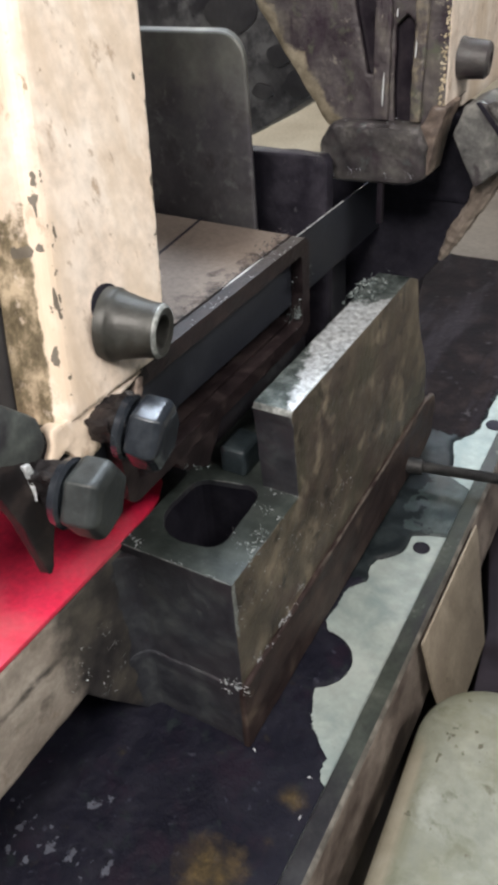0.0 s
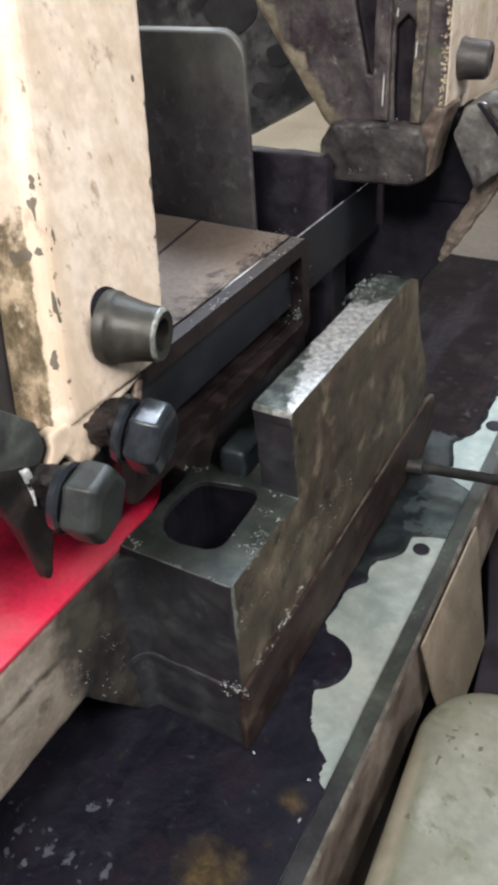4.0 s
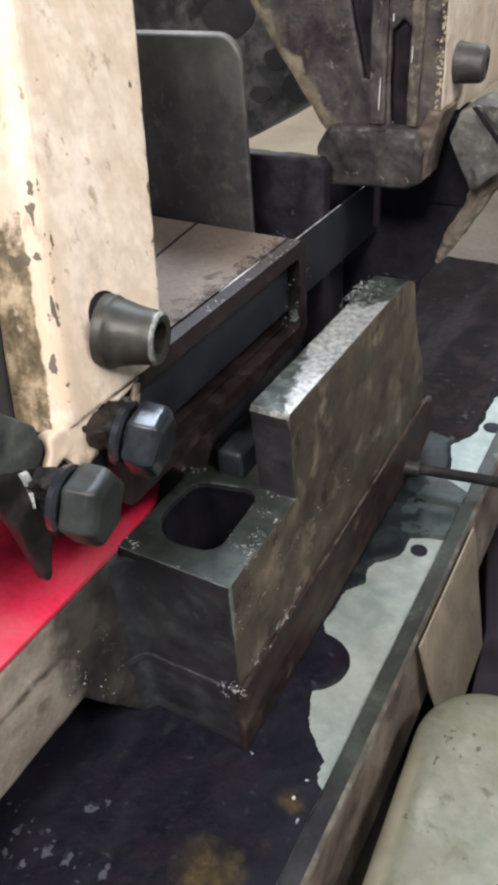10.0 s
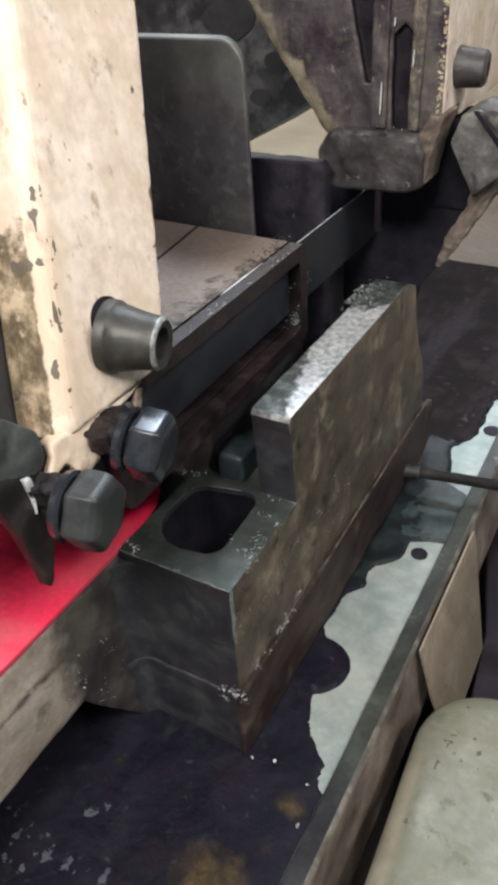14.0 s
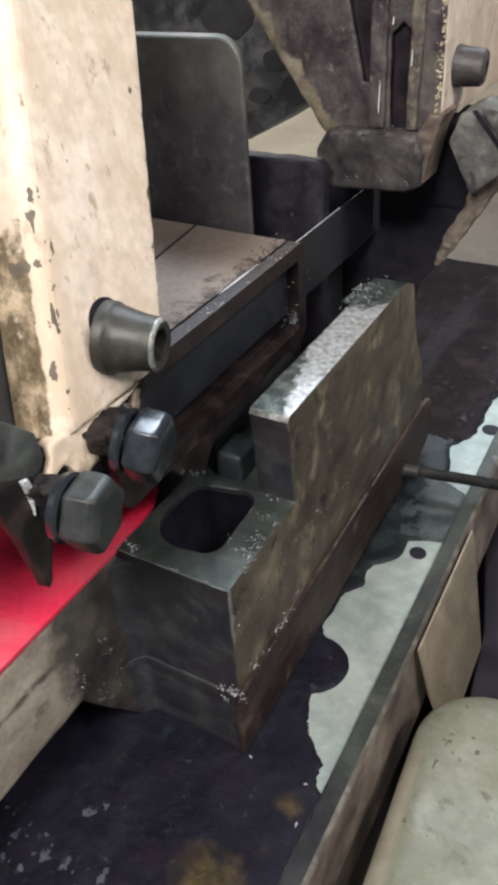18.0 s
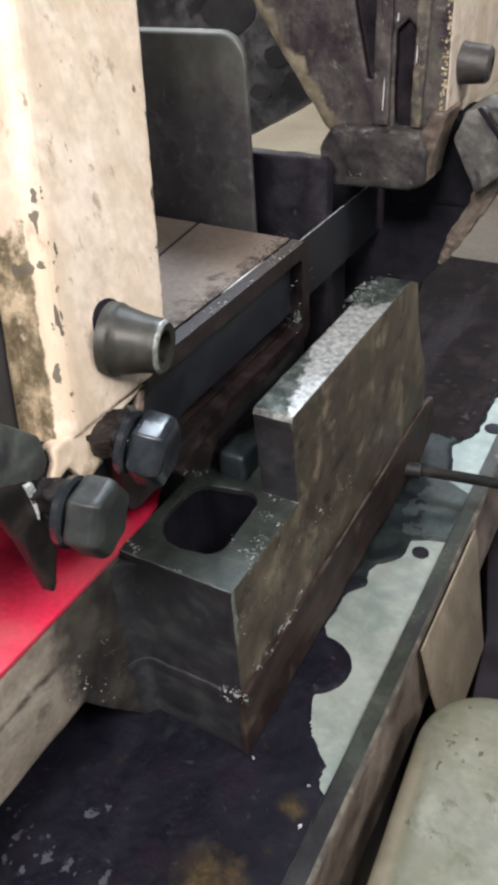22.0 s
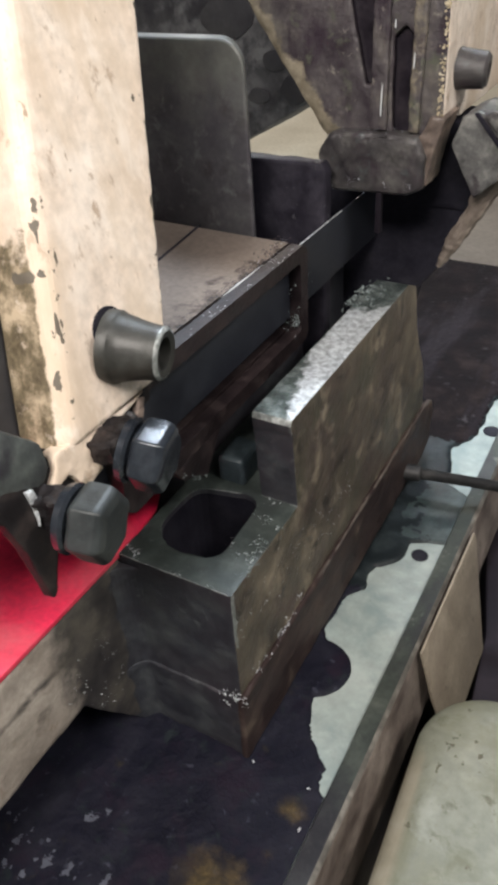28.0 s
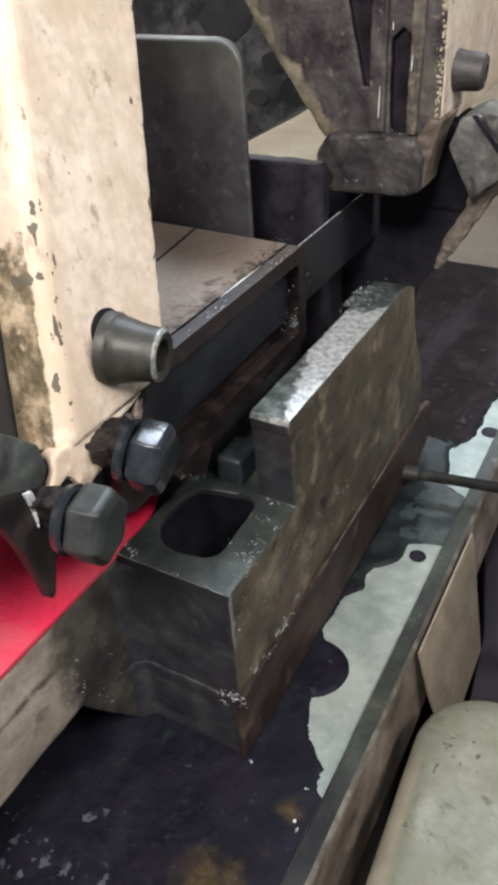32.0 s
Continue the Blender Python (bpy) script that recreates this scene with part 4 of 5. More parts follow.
def rear_arm():
    bm = bmesh.new()
    prism(bm, [(-0.0905, 0.934), (-0.087, 0.908), (-0.075, 0.903), (-0.01, 0.905), (0.0025, 0.91), (0.003, 0.935), (-0.004, 0.9515), (-0.05, 0.9525), (-0.08, 0.951)], "y", 0.325, 0.38)
    soften(bm, 0.006, 3)
    weather(bm, 0.001, 0.012, 0.005)
    g = part("guide_block", bm, GRIME, bow, "grimy cast guide block")
    bm = bmesh.new()
    box(bm, -0.037, -0.032, 0.328, 0.334, 0.87, 0.915)
    soften(bm, 0.001)
    part("guide_pin", bm, GROOVE, g, "short wet steel pin")
    arm = bmesh.new()
    prism(arm, [(-0.087, 0.945), (-0.004, 0.95), (0.012, 0.965), (0.008, 1.16), (-0.235, 1.16), (-0.156, 1.042), (-0.136, 1.0115), (-0.107, 0.972)], "y", 0.338, 0.40)
    long_slot, short_slot = bmesh.new(), bmesh.new()
    prism(long_slot, [(-0.053, 0.986), (-0.0465, 0.986), (-0.0475, 1.04), (-0.05, 1.2), (-0.106, 1.2), (-0.066, 1.04)], "y", 0.33, 0.344)
    prism(short_slot, [(-0.029, 0.94), (-0.0125, 0.94), (-0.016, 1.022), (-0.0225, 1.028), (-0.0315, 1.02)], "y", 0.33, 0.345)
    bm = combine(arm, [(long_slot, "DIFFERENCE"), (short_slot, "DIFFERENCE")])
    soften(bm, 0.0022)
    weather(bm, 0.0011, 0.016, 0.006)
    pick(bm, lambda n, c: n.x > 0.8 and c.x > -0.005, 1)
    # slot floors are darker than the arm around them
    pick(bm, lambda n, c: 0.3405 < c.y < 0.348 and -0.11 < c.x < -0.008 and c.z > 0.95 and (c.x > -0.066 or c.z > 1.03), 2)
    a = part("rear_arm", bm, [DUSTY, CREAM, GROOVE], bow, "oil-blackened cast guide arm, cream on one side")

    def tan(p):
        d = p.x + 0.089 + 0.757 * (p.z - 0.953)
        return max(0.0, 0.85 - d / 0.028, 0.4 - abs(p.x + 0.003) / 0.01) if p.y < 0.35 else 0.0
    mark(a, "wear_or_light", tan)
    bm = bmesh.new()
    rnd = random.Random(51)
    for _ in range(150):
        z = rnd.uniform(0.965, 1.1)
        r = rnd.uniform(0.0004, 0.0015)
        lathe(bm, (0.0082 + rnd.gauss(0, 0.0014), 0.3376, z), (rnd.gauss(0, 0.3), -1, rnd.gauss(0, 0.3)), [(0, r), (0.0003, r * 0.8)], 5, rnd.random())
    flakes_or_glints = part("paint_flakes", bm, FLAKE, a, "pale flaking paint along the edge")
    tagged(flakes_or_glints, kind="stuff")
    bm = bmesh.new()
    box(bm, -0.05, 0.0092, 0.398, 0.56, 0.952, 1.16)
    soften(bm, 0.004)
    weather(bm, 0.0006, 0.02, 0.01)
    part("arm_flank", bm, CREAM, a, "cream painted flank of the guide arm")
    bm = bmesh.new()
    prism(bm, [(-0.0145, 0.953), (-0.006, 0.953), (-0.004, 1.16), (-0.016, 1.16)], "y", 0.333, 0.3385)
    soften(bm, 0.002)
    weather(bm, 0.0008, 0.012, 0.006)
    rib = part("rib", bm, DUSTY, a)
    mark(rib, "wear_or_light", lambda p: 0.45)
    bm = bmesh.new()
    prism(bm, [(-0.047, 0.953), (-0.033, 0.953), (-0.034, 1.16), (-0.046, 1.16)], "y", 0.333, 0.3385)
    soften(bm, 0.002)
    weather(bm, 0.0008, 0.012, 0.006)
    part("rib", bm, DUSTY, a)
    bm = bmesh.new()
    lathe(bm, (0.01, 0.375, 0.993), (1, 0.1, -0.05), [(-0.002, 0.0165), (0.005, 0.0148), (0.021, 0.0135), (0.0235, 0.011), (0.0235, 0.006), (0.018, 0.006)], 28)
    part("clamp_bolt", bm, GRIME, a, "grey socket head clamp bolt")
    bm = bmesh.new()
    prism(bm, [(0.0035, 0.912), (0.008, 0.94), (0.016, 0.966), (0.004, 0.966), (-0.005, 0.95), (-0.004, 0.92)], "y", 0.332, 0.37)
    soften(bm, 0.002)
    weather(bm, 0.001, 0.008, 0.004)
    part("bracket", bm, ORANGE, a, "pinkish brown bracket")
    bm = bmesh.new()
    prism(bm, [(0.0173, 0.9427), (0.025, 0.9642), (0.036, 0.969), (0.075, 0.962), (0.085, 0.935), (0.06, 0.9201), (0.0398, 0.9024)], "y", 0.345, 0.40)
    soften(bm, 0.003)
    weather(bm, 0.0006, 0.01, 0.005)
    pick(bm, lambda n, c: n.z > 0.3 and n.y < -0.2 and noise.noise(c * 160) > -0.1, 1)
    h = part("brush_holder", bm, [HOLDER_GREY, EDGE], a, "grey metal chip brush holder with worn edges")
    mark(h, "wear_or_light", lambda p: 0.3)
    # raised black strip: the groove's shade as colour
    bm = bmesh.new()
    prism(bm, [(0.034, 0.9675), (0.0375, 0.9685), (0.0605, 0.9435), (0.058, 0.9405)], "y", 0.3435, 0.348)
    soften(bm, 0.0006)
    part("groove", bm, HOLLOW, h, "dark groove across the holder")
    bm = bmesh.new()
    prism(bm, [(0.0425, 0.967), (0.05, 0.9705), (0.075, 0.964), (0.082, 0.94), (0.066, 0.9415)], "y", 0.34, 0.35)
    soften(bm, 0.002)
    weather(bm, 0.0007, 0.008, 0.004)
    part("clip", bm, HOLDER_GREY, h, "grey clip on the holder")


def wet_marks():
    """Small wet glints on the rear guide, painted as pale streaks and specks."""
    arm = [o for o in bow.children if o.name.startswith("rear_arm")][0]
    for x, y, z, h, r in ((-0.0365, 0.3295, 0.965, 0.024, 0.0006), (-0.0115, 0.329, 1.0, 0.012, 0.0005), (-0.03, 0.336, 1.026, 0.006, 0.0006)):
        bm = bmesh.new()
        lathe(bm, (x, y, z), (0.02, 0, 1), [(0, r * 0.4), (h * 0.2, r), (h * 0.8, r * 0.7), (h, r * 0.2)], 8)
        part("wet_streak", bm, DROPLET, arm, "wet streak of coolant, its glint put into pale colour")
    bm = bmesh.new()
    rnd = random.Random(33)
    for _ in range(150):
        x = rnd.uniform(-0.085, -0.004)
        z = rnd.choice((0.9525, 0.951, 0.911, 0.915)) + rnd.gauss(0, 0.0015)
        r = rnd.uniform(0.0002, 0.0007)
        if noise.noise(Vector((x * 110, z * 30, 0))) > 0.02:
            lathe(bm, (x, 0.3245 + 0.006 * (z > 0.94), z), (rnd.gauss(0, 1), -1, rnd.gauss(0, 1)), [(0, r), (r * 0.6, r * 0.5)], 4, rnd.random())
    ob = part("wet_specks", bm, FOAM, arm, "pale wet specks on the guide")
    tagged(ob, kind="stuff")


front_arm()
blade()
rear_arm()
wet_marks()


# ---- behind the work ----
def back():
    # Black body filling the gap: the cavity's shade is put into its colour.
    t = thing("rear_casting", (0.0, 0.42, 0.6), "black casting that stands in for a dark cavity behind the blade", "machine bed")
    bm = bmesh.new()
    prism(bm, [(-0.14, 0.6), (-0.06, 0.6), (-0.03, 0.77), (0.0, 0.81), (0.018, 0.852), (0.024, 0.92), (-0.118, 0.92), (-0.12, 0.87), (-0.14, 0.87)], "y", 0.412, 0.47)
    soften(bm, 0.004)
    weather(bm, 0.0012, 0.02, 0.01)
    part("web", bm, HOLLOW, t, "lower web of the casting, cavity shade put into its black")
    bm = bmesh.new()
    prism(bm, [(-0.078, 0.868), (0.021, 0.868), (0.03, 0.912), (0.014, 0.945), (-0.06, 0.945), (-0.075, 0.9)], "y", 0.408, 0.474)
    soften(bm, 0.006)
    weather(bm, 0.0012, 0.02, 0.01)
    part("head", bm, HOLLOW, t, "rounded head of the casting, black for the cavity's shade")
    bm = bmesh.new()
    p, q = Vector((0.011, 0.37, 0.83)), Vector((0.095, 0.37, 0.9995))
    lathe(bm, p, q - p, [(0, 0.003), (0.006, 0.0045), (0.03, 0.0066), (0.07, 0.0092), (0.11, 0.0102), ((q - p).length, 0.0102)], 9)
    weather(bm, 0.0026, 0.012, 0.003)
    solid("brush_stick", bm, WOOD, p, "brown dirty wooden brush stick", "stick")
    bm = bmesh.new()
    turns = [(0.02 + 0.0012 * k, 0.0063 if k % 2 else 0.0056) for k in range(234)]
    lathe(bm, (0.0, 0.352, TZ + 0.03), (1, 0.17, 0.0), [(0, 0.0092), (0.018, 0.0092), (0.0195, 0.008)] + turns, 14)
    solid("threaded_rod", bm, ROD, (0.0, 0.352, TZ + 0.03), "greasy steel rod across the tray", "rod")
    t = thing("plastic_bin", (0.2, -0.1, 0.0), "stained ivory plastic container beside the tray", "container")
    def shell(bm, levels):
        rings = []
        for z, inset in levels:
            ring = []
            for cx, cy, r, q in ((0.385, 0.084, 0.066, 0), (0.176, 0.084, 0.066, 1), (0.176, -0.335, 0.066, 2), (0.385, -0.335, 0.066, 3)):
                for k in range(15):
                    a = (q + k / 14) * math.pi / 2
                    x, y = cx + (r - inset) * math.cos(a), cy + (r - inset) * math.sin(a)
                    ring.append(bm.verts.new((x + (0.08 - y) * 0.045 * (x < 0.28), y, z)))
            rings.append(ring)
        for a, b in zip(rings, rings[1:]):
            for k in range(len(a)):
                bm.faces.new((a[k], a[k - 1], b[k - 1], b[k]))
        bm.faces.new(rings[0]), bm.faces.new(rings[-1])
    bm = bmesh.new()
    shell(bm, [(0.0, 0.02), (0.01, 0.012), (TZ - 0.09, 0.006)])
    part("body", bm, IVORY, t, "ivory plastic body", 60)
    bm = bmesh.new()
    lift = TZ - 0.005
    shell(bm, [(lift - 0.09, 0.001), (lift - 0.018, 0.0)] + [(lift - 0.018 + 0.017 * math.sin(a), 0.026 * (1 - math.cos(a) ** 1.3)) for a in [k * math.pi / 20 for k in range(1, 10)]]
          + [(lift - 0.0006, 0.03), (lift, 0.042)])
    refine(bm, 0.0045)
    lid = part("top_shell", bm, IVORY, t, "stained rounded top, yellowed at the side", 60)
    mark(lid, "wear_or_light", lambda p: 0.85 * min(1.0, max(0.0, (lift - 0.002 - p.z) / 0.004)) * min(1.0, max(0.1, (0.1 - p.y) / 0.05)))
    rnd = random.Random(5)
    stains = [(0.1217, 0.0753, 0.0026), (0.1225, 0.081, 0.0022), (0.1327, 0.0837, 0.0024), (0.1339, 0.0655, 0.0026), (0.1421, 0.075, 0.0018), (0.1593, 0.0839, 0.0022),
              (0.1498, 0.0711, 0.0022), (0.175, -0.0018, 0.0024), (0.1459, 0.0043, 0.0018), (0.1275, 0.0105, 0.0026), (0.1418, 0.1227, 0.0022)]
    stains += [(rnd.gauss(0.145, 0.012), rnd.gauss(0.076, 0.008), rnd.uniform(0.0008, 0.0018)) for _ in range(26)]
    stains += [(rnd.uniform(0.13, 0.2), rnd.uniform(-0.06, 0.06), rnd.uniform(0.0006, 0.0016)) for _ in range(14)]
    mark(lid, "flake_or_glint", lambda p: max(0.0, max(0.72 - 0.3 * math.hypot(p.x - a, (p.y - b) * 0.7) / c for a, b, c in stains)) if p.z > lift - 0.02 else 0.0)
    t = thing("far_machine", (-0.5, 1.0, 0.0), "dark machine housing with grey cast lumps", "machine")
    bm = bmesh.new()
    prism(bm, [(-0.75, 0.75), (-0.49, 0.775), (-0.372, 0.84), (-0.3, 0.9), (-0.3, 1.2), (-0.75, 1.2)], "y", 0.9, 1.1)
    soften(bm, 0.01)
    part("housing", bm, FAR_MOTTLED, t)
    # dark ovals on the front, painted shade of the openings
    for x, z, w, h in ((-0.46, 0.8495, 0.02, 0.012), (-0.393, 0.862, 0.026, 0.022), (-0.426, 0.9036, 0.024, 0.016), (-0.512, 0.965, 0.05, 0.034)):
        bm = bmesh.new()
        ring = [(x + w * math.cos(a) * (1 + 0.25 * noise.noise(Vector((x * 90, a, 0)))), z + h * math.sin(a) * (1 + 0.25 * noise.noise(Vector((z * 70, a, 4))))) for a in [2 * math.pi * k / 18 for k in range(18)]]
        prism(bm, ring, "y", 0.896, 0.904)
        soften(bm, 0.0015)
        part("opening", bm, FAR_DARK, t, "dark opening in the casting")
    bm = bmesh.new()
    box(bm, -0.75, -0.7, 0.92, 1.08, 0.0, 0.76)
    part("leg", bm, FAR_DARK, t)
    # Sheet added only to make this part of the floor darker.
    t = thing("floor_darkening_sheet", (-0.6, 2.9, 0.0), "brown sheet added to darken the far floor", "cardboard")
    bm = bmesh.new()
    prism(bm, [(-1.0, 4.1), (-0.2, 4.2), (0.3, 1.3), (-0.45, 1.25)], "z", 0.001, 0.006)
    soften(bm, 0.002)
    part("sheet", bm, DARKER_FLOOR, t)
    # Added dark box: stands in for the shaded floor beside the stand.
    t = thing("floor_shade_box", (0.3, 0.5, 0.0), "dark box added where the floor lies in shade", "cabinet")
    bm = bmesh.new()
    prism(bm, [(0.131, 0.21), (0.121, 0.31), (0.088, 0.44), (0.1, 0.9), (0.6, 0.9), (0.6, 0.21)], "z", 0.0, 0.44)
    soften(bm, 0.006)
    part("body", bm, SHADE_BOX, t)
    bm = bmesh.new()
    box(bm, 0.3, 0.302, 0.205, 0.2115, 0.02, 0.42)
    part("box_strip", bm, HOLLOW, t)


back()


# ---- crumbs of metal and coolant ----
def crumbs():
    rnd = random.Random(21)

    def scatter(name, label, spots, mat):
        bm = bmesh.new()
        for x, y, z, r in spots:
            if noise.noise(Vector((x * 130, y * 130, z * 130))) < 0.08:
                continue
            w = Vector((rnd.gauss(0, 0.8), rnd.gauss(0, 0.8), 1)).normalized()
            side = w.orthogonal().normalized()
            other = w.cross(side)
            n = rnd.choice((3, 4, 5))
            ring = [Vector((x, y, z)) + (side * math.cos(6.283 * i / n) * rnd.uniform(0.6, 1.8) + other * math.sin(6.283 * i / n) * rnd.uniform(0.3, 0.9)) * r for i in range(n)]
            lo = [bm.verts.new(p - w * r * 0.3) for p in ring]
            hi = [bm.verts.new(p + w * r * rnd.uniform(0.1, 0.5)) for p in ring]
            bm.faces.new(lo), bm.faces.new(hi)
            for i in range(n):
                bm.faces.new((lo[i], lo[(i + 1) % n], hi[(i + 1) % n], hi[i]))
        solid(name, bm, mat, (-0.02, 0.1, BZ), label, "swarf", kind="stuff", smooth=10)

    rim = []
    for _ in range(260):
        y = rnd.uniform(0.03, 0.1)
        rim.append((-0.028 + 0.028 * rnd.random() ** 0.6, y, BZ + 0.0003, 0.0002 + 0.0009 * rnd.random() ** 3))
    for _ in range(90):
        rim.append((rnd.uniform(-0.09, -0.076), rnd.uniform(0.0, 0.01), BZ + 0.0003, 0.0002 + 0.0009 * rnd.random() ** 3))
    for _ in range(120):
        rim.append((rnd.uniform(-0.09, -0.001), rnd.gauss(0.0015, 0.0007), BZ + 0.0001, rnd.uniform(0.0002, 0.0004)))
    for _ in range(260):
        y = rnd.uniform(0.0, 0.2)
        rim.append((0.0004, y, BZ - 0.012 - 0.2 * y * rnd.random() - 0.04 * rnd.random(), rnd.uniform(0.0002, 0.0005)))
    for _ in range(90):
        rim.append((rnd.uniform(-0.02, 0.004), -0.0048, 0.642 + rnd.gauss(0, 0.003), rnd.uniform(0.0002, 0.0007)))
    for _ in range(140):
        y = rnd.uniform(-0.062, -0.02)
        low = 0.622 + max(0.0, -0.04 - y) * 1.65
        rim.append((-0.0893, y, low + rnd.random() ** 1.5 * 0.06, 0.0002 + 0.0006 * rnd.random() ** 3))
    for _ in range(420):
        u = rnd.random()
        rim.append((rnd.uniform(0.001, 0.006), 0.012 + 0.085 * u, 0.646 + 0.012 * u + abs(rnd.gauss(0, 0.004)), 0.0002 + 0.0006 * rnd.random() ** 2))
    for _ in range(300):
        rim.append((rnd.gauss(-0.004, 0.005), -0.0035 + rnd.gauss(0, 0.001), 0.643 + rnd.gauss(0, 0.005), 0.0002 + 0.0006 * rnd.random() ** 2))
    for _ in range(150):
        y, z = rnd.gauss(-0.05, 0.014), rnd.gauss(0.688, 0.016)
        rim.append((-0.0896, y, z, 0.0001 + 0.0005 * rnd.random() ** 3))
    scatter("metal_crumbs", "bright wet metal crumbs on the support block", rim, BRIGHT_STEEL)
    top = []
    for _ in range(60):
        top.append((rnd.uniform(-0.03, -0.001), rnd.uniform(0.12, 0.3), 0.8292, rnd.uniform(0.0002, 0.0004)))
    for _ in range(90):
        top.append((XE - 0.004 + rnd.gauss(0, 0.003), 0.216 + rnd.gauss(0, 0.005), ZL + 0.0125, rnd.uniform(0.0003, 0.0008)))
    for _ in range(90):
        top.append((rnd.uniform(-0.078, -0.055), rnd.uniform(0.16, 0.232), ZS + 0.0006, rnd.uniform(0.0002, 0.0005)))
    heap = []
    for _ in range(300):
        y = rnd.uniform(0.018, 0.075)
        heap.append((rnd.gauss(-0.0045, 0.0045), y, BZ + 0.0002, 0.0002 + 0.0007 * rnd.random() ** 2))
    for _ in range(900):
        x, y = rnd.uniform(-0.036, -0.012), rnd.gauss(0.283, 0.013)
        if x < -0.03 + 0.3 * (y - 0.25) or rnd.random() < 0.5:
            heap.append((x, y, 0.8288 + abs(rnd.gauss(0, 0.0016)), rnd.uniform(0.0004, 0.0011)))
    for _ in range(160):
        heap.append((XE - 0.006 + rnd.gauss(0, 0.003), 0.221 + rnd.gauss(0, 0.005), ZL + 0.0122 + abs(rnd.gauss(0, 0.001)), rnd.uniform(0.0003, 0.0008)))
    for _ in range(260):
        heap.append((XE - 0.001 - abs(rnd.gauss(0, 0.004)), 0.2165 - abs(rnd.gauss(0, 0.005)), 0.825 + abs(rnd.gauss(0, 0.011)), rnd.uniform(0.0003, 0.0008)))
    for _ in range(150):
        heap.append((XE - 0.004 + rnd.gauss(0, 0.002), 0.2295 + abs(rnd.gauss(0, 0.0012)), 0.862 + rnd.gauss(0, 0.006), rnd.uniform(0.0003, 0.0007)))
    # pale grains that paint the sparkle of the wet sawn edge
    glints = []
    for _ in range(260):
        y = rnd.uniform(0.06, 0.222)
        if noise.noise(Vector((y * 70, 3, 0))) > -0.1:
            glints.append((XE - 0.0006 - abs(rnd.gauss(0, 0.003)), y, ZS + 0.0002, 0.00015 + 0.00035 * rnd.random() ** 2))
    # pale grains that paint fixed glints on the sludge
    spots = [(0.0405, -0.0135, 0.0012), (0.0565, -0.006, 0.0014), (0.008, -0.0045, 0.0008), (0.03, -0.03, 0.0007), (0.062, -0.035, 0.0008), (0.0, -0.05, 0.0006)]
    puddle = [(x + rnd.gauss(0, r), y + rnd.gauss(0, r), TZ + 0.0042, r * rnd.uniform(0.5, 0.9)) for x, y, r in spots for _ in range(8)]
    scatter("sludge_glints", "painted wet glints on the sludge", puddle, DROPLET)
    scatter("coolant_glints", "painted sparkles along the wet sawn edge", glints, DROPLET)
    for k in range(90):
        u = rnd.random()
        heap.append((-0.0542, 0.038 + 0.028 * u + rnd.gauss(0, 0.0008), 0.802 - 0.019 * u + rnd.gauss(0, 0.0012), rnd.uniform(0.0003, 0.0008)))
    scatter("swarf_heap", "grey-green wet swarf heaped on the bright edge", heap, TEAL_CHIPS)
    scatter("wet_chips", "pale wet saw chips on the bright edge", top, FOAM)


crumbs()


def drop(p):
    bm = bmesh.new()
    lathe(bm, (0, 0, 0), (0, 0, 1), [(0, 0.0002), (0.0008, 0.0007), (0.002, 0.0009), (0.005, 0.0006), (0.009, 0.0002)], 10)
    ob = solid("coolant_drop", bm, DROPLET, (0, 0, 0), "milky drop of falling coolant", "drop", "falling coolant drops")
    ob.location = p
    return ob


# each drop: when it lets go, where from, where to
FALLS = [(0.0, (-0.059, 0.062, 0.79), 0.600), (12.85, (-0.059, 0.062, 0.79), 0.600), (17.35, (-0.059, 0.066, 0.79), 0.600), (31.5, (-0.059, 0.068, 0.793), 0.600),
         (27.42, (-0.054, -0.09, 0.8826), 0.564), (30.95, (-0.054, -0.09, 0.8826), 0.564), (13.45, (-0.054, -0.09, 0.8826), 0.564),
         (23.0, (-0.054, -0.09, 0.8826), 0.564), (18.8, (-0.054, -0.09, 0.8826), 0.564)]
DROPS = [drop(f[1]) for f in FALLS]


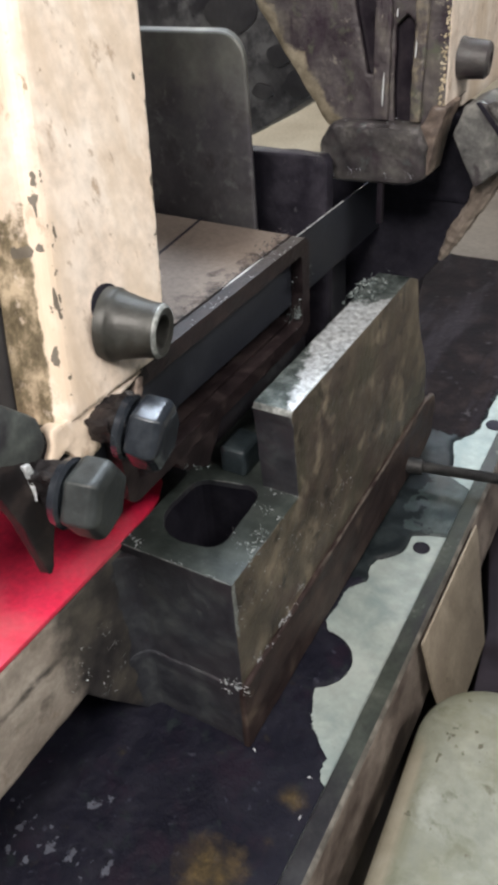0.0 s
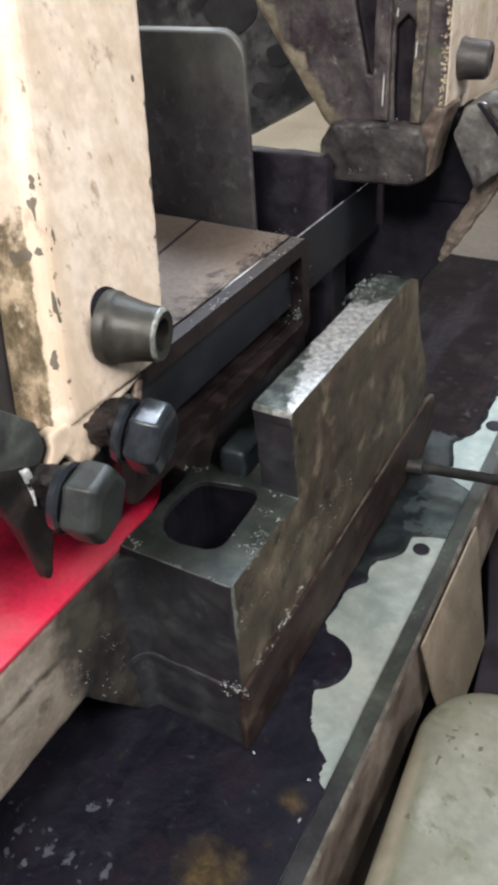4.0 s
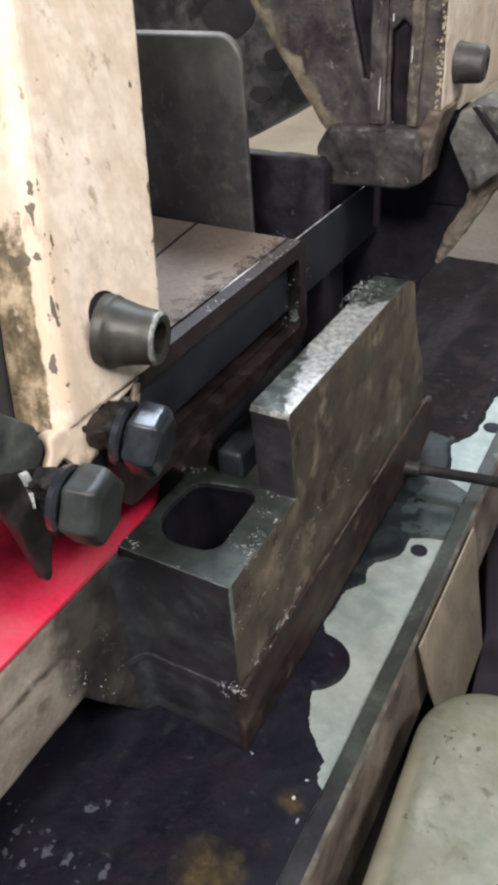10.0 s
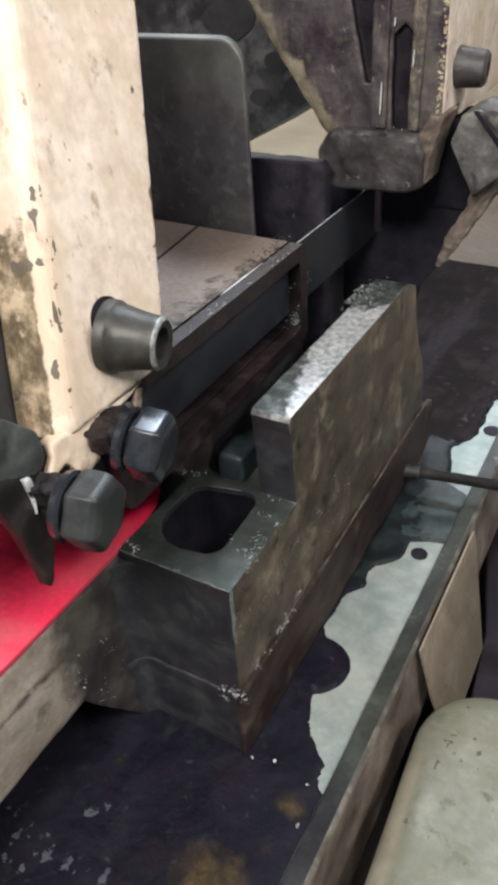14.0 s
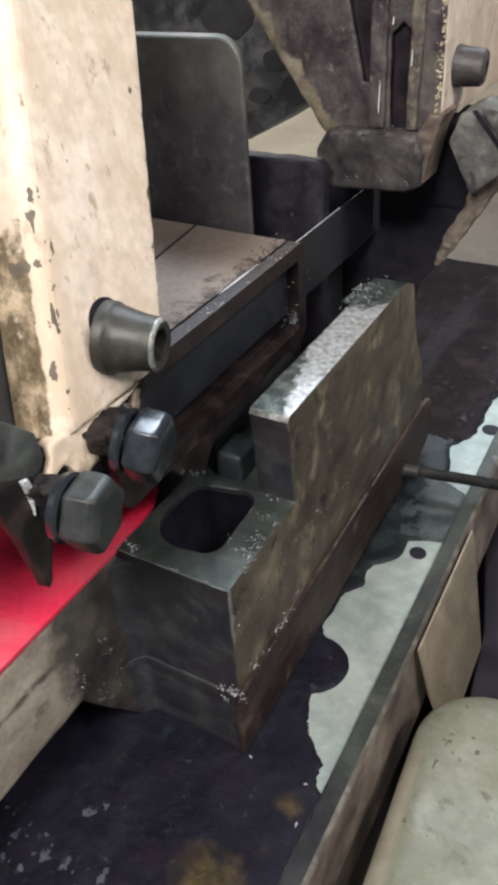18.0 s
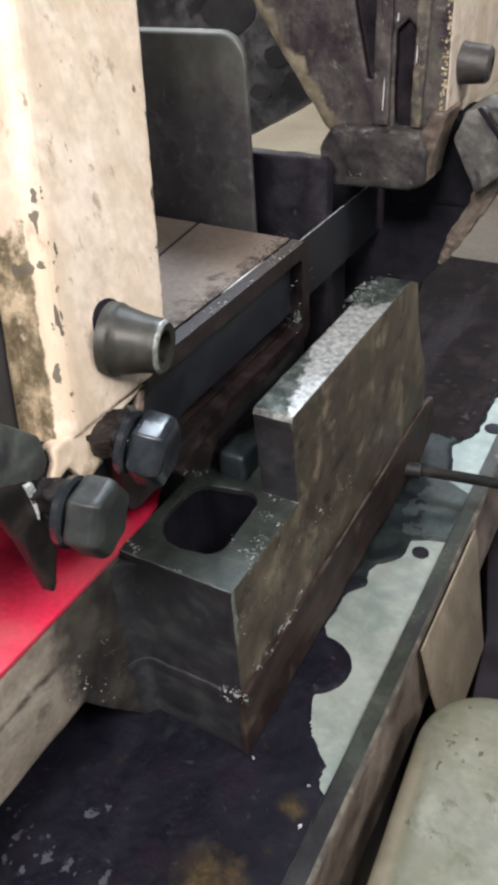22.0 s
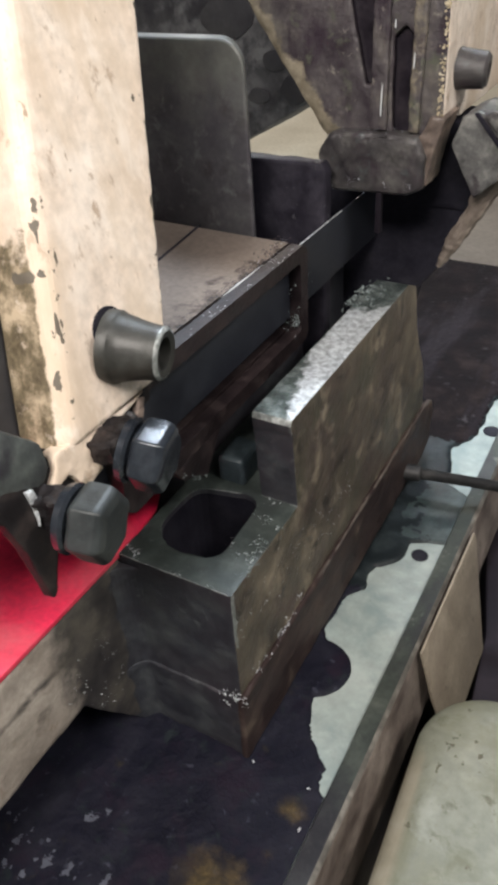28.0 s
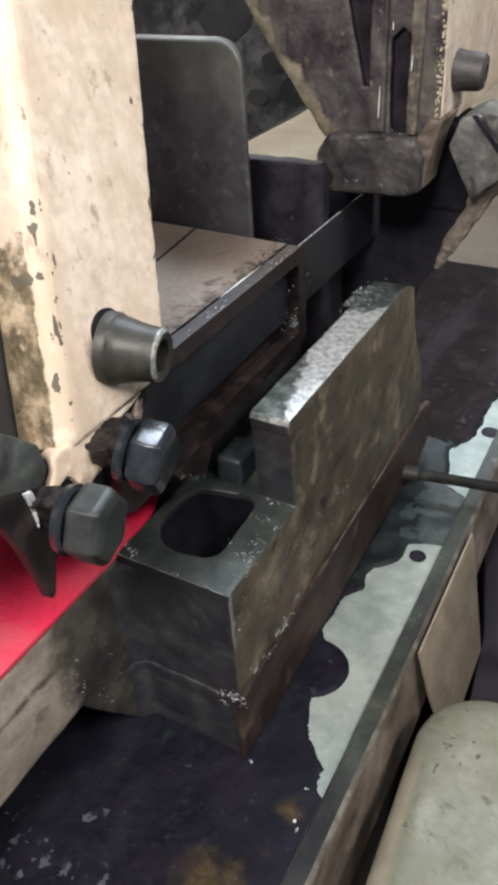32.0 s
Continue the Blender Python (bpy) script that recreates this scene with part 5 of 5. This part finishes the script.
def bead(x, y, r):
    bm = bmesh.new()
    lathe(bm, (0, 0, 0), (0.5, 0.3, 0.8), [(-1.1 * r, 0.15 * r), (-0.8 * r, 0.6 * r), (-0.1 * r, r), (0.7 * r, 0.75 * r), (1.3 * r, 0.3 * r), (1.6 * r, 0.1 * r)], 10)
    ob = solid("splash_bead", bm, DROPLET, (0, 0, 0), "milky bead of coolant splashing up from the sludge", "drop", "splashing coolant beads")
    ob.location = (x, y, TZ - 0.02)
    return ob


# each splash: when it is highest, where, how large
SPLASHES = [(1.0, 0.012, 0.1, 0.001), (2.0, 0.022, -0.001, 0.0016), (7.0, 0.0355, -0.012, 0.0019), (8.0, 0.0575, -0.033, 0.0022), (10.0, 0.053, -0.022, 0.0014), (11.0, 0.058, -0.06, 0.0011),
            (14.0, 0.0255, 0.0, 0.0014), (19.0, 0.059, -0.066, 0.0014), (22.0, 0.063, -0.035, 0.0014), (30.0, 0.0565, -0.064, 0.0014), (32.0, 0.0585, -0.031, 0.0014)]
BEADS = [bead(x, y, r) for _, x, y, r in SPLASHES]


def motions():
    rows = []
    for k in range(9):
        s = 4.0 * k - 13
        rows.append((4.0 * k, pose(*PIVOT, math.degrees(0.000477 * s + 5.9e-7 * s * s), 0, 0)))
    walk(bow, rows)
    for ob, (t0, p, z1) in zip(DROPS, FALLS):
        x, y, z0 = p
        fall = math.sqrt(2 * (z0 - z1) / 9.81)
        rows = [(0.0, pose(x, y, z0)), (t0, pose(x, y, z0))] if t0 > 0.1 else [(0.0, pose(x, y, z0))]
        for k in range(1, 6):
            u = fall * k / 5
            if round((t0 + u) * FPS) > round(rows[-1][0] * FPS):
                rows.append((t0 + u, pose(x, y, max(z1, z0 - 4.905 * u * u))))
        rows += [(t0 + fall + 0.1, pose(x, y, z1 - 0.002)), (32.0, pose(x, y, z1 - 0.002))]
        walk(ob, rows)
    for ob, (t, x, y, _) in zip(BEADS, SPLASHES):
        rows = [(0.0, pose(x, y, TZ - 0.02)), (t - 0.14, pose(x, y, TZ - 0.02)), (t, pose(x, y, TZ + 0.006))]
        if t < 31.8:
            rows += [(t + 0.14, pose(x, y, TZ - 0.02)), (32.0, pose(x, y, TZ - 0.02))]
        walk(ob, rows)


motions()
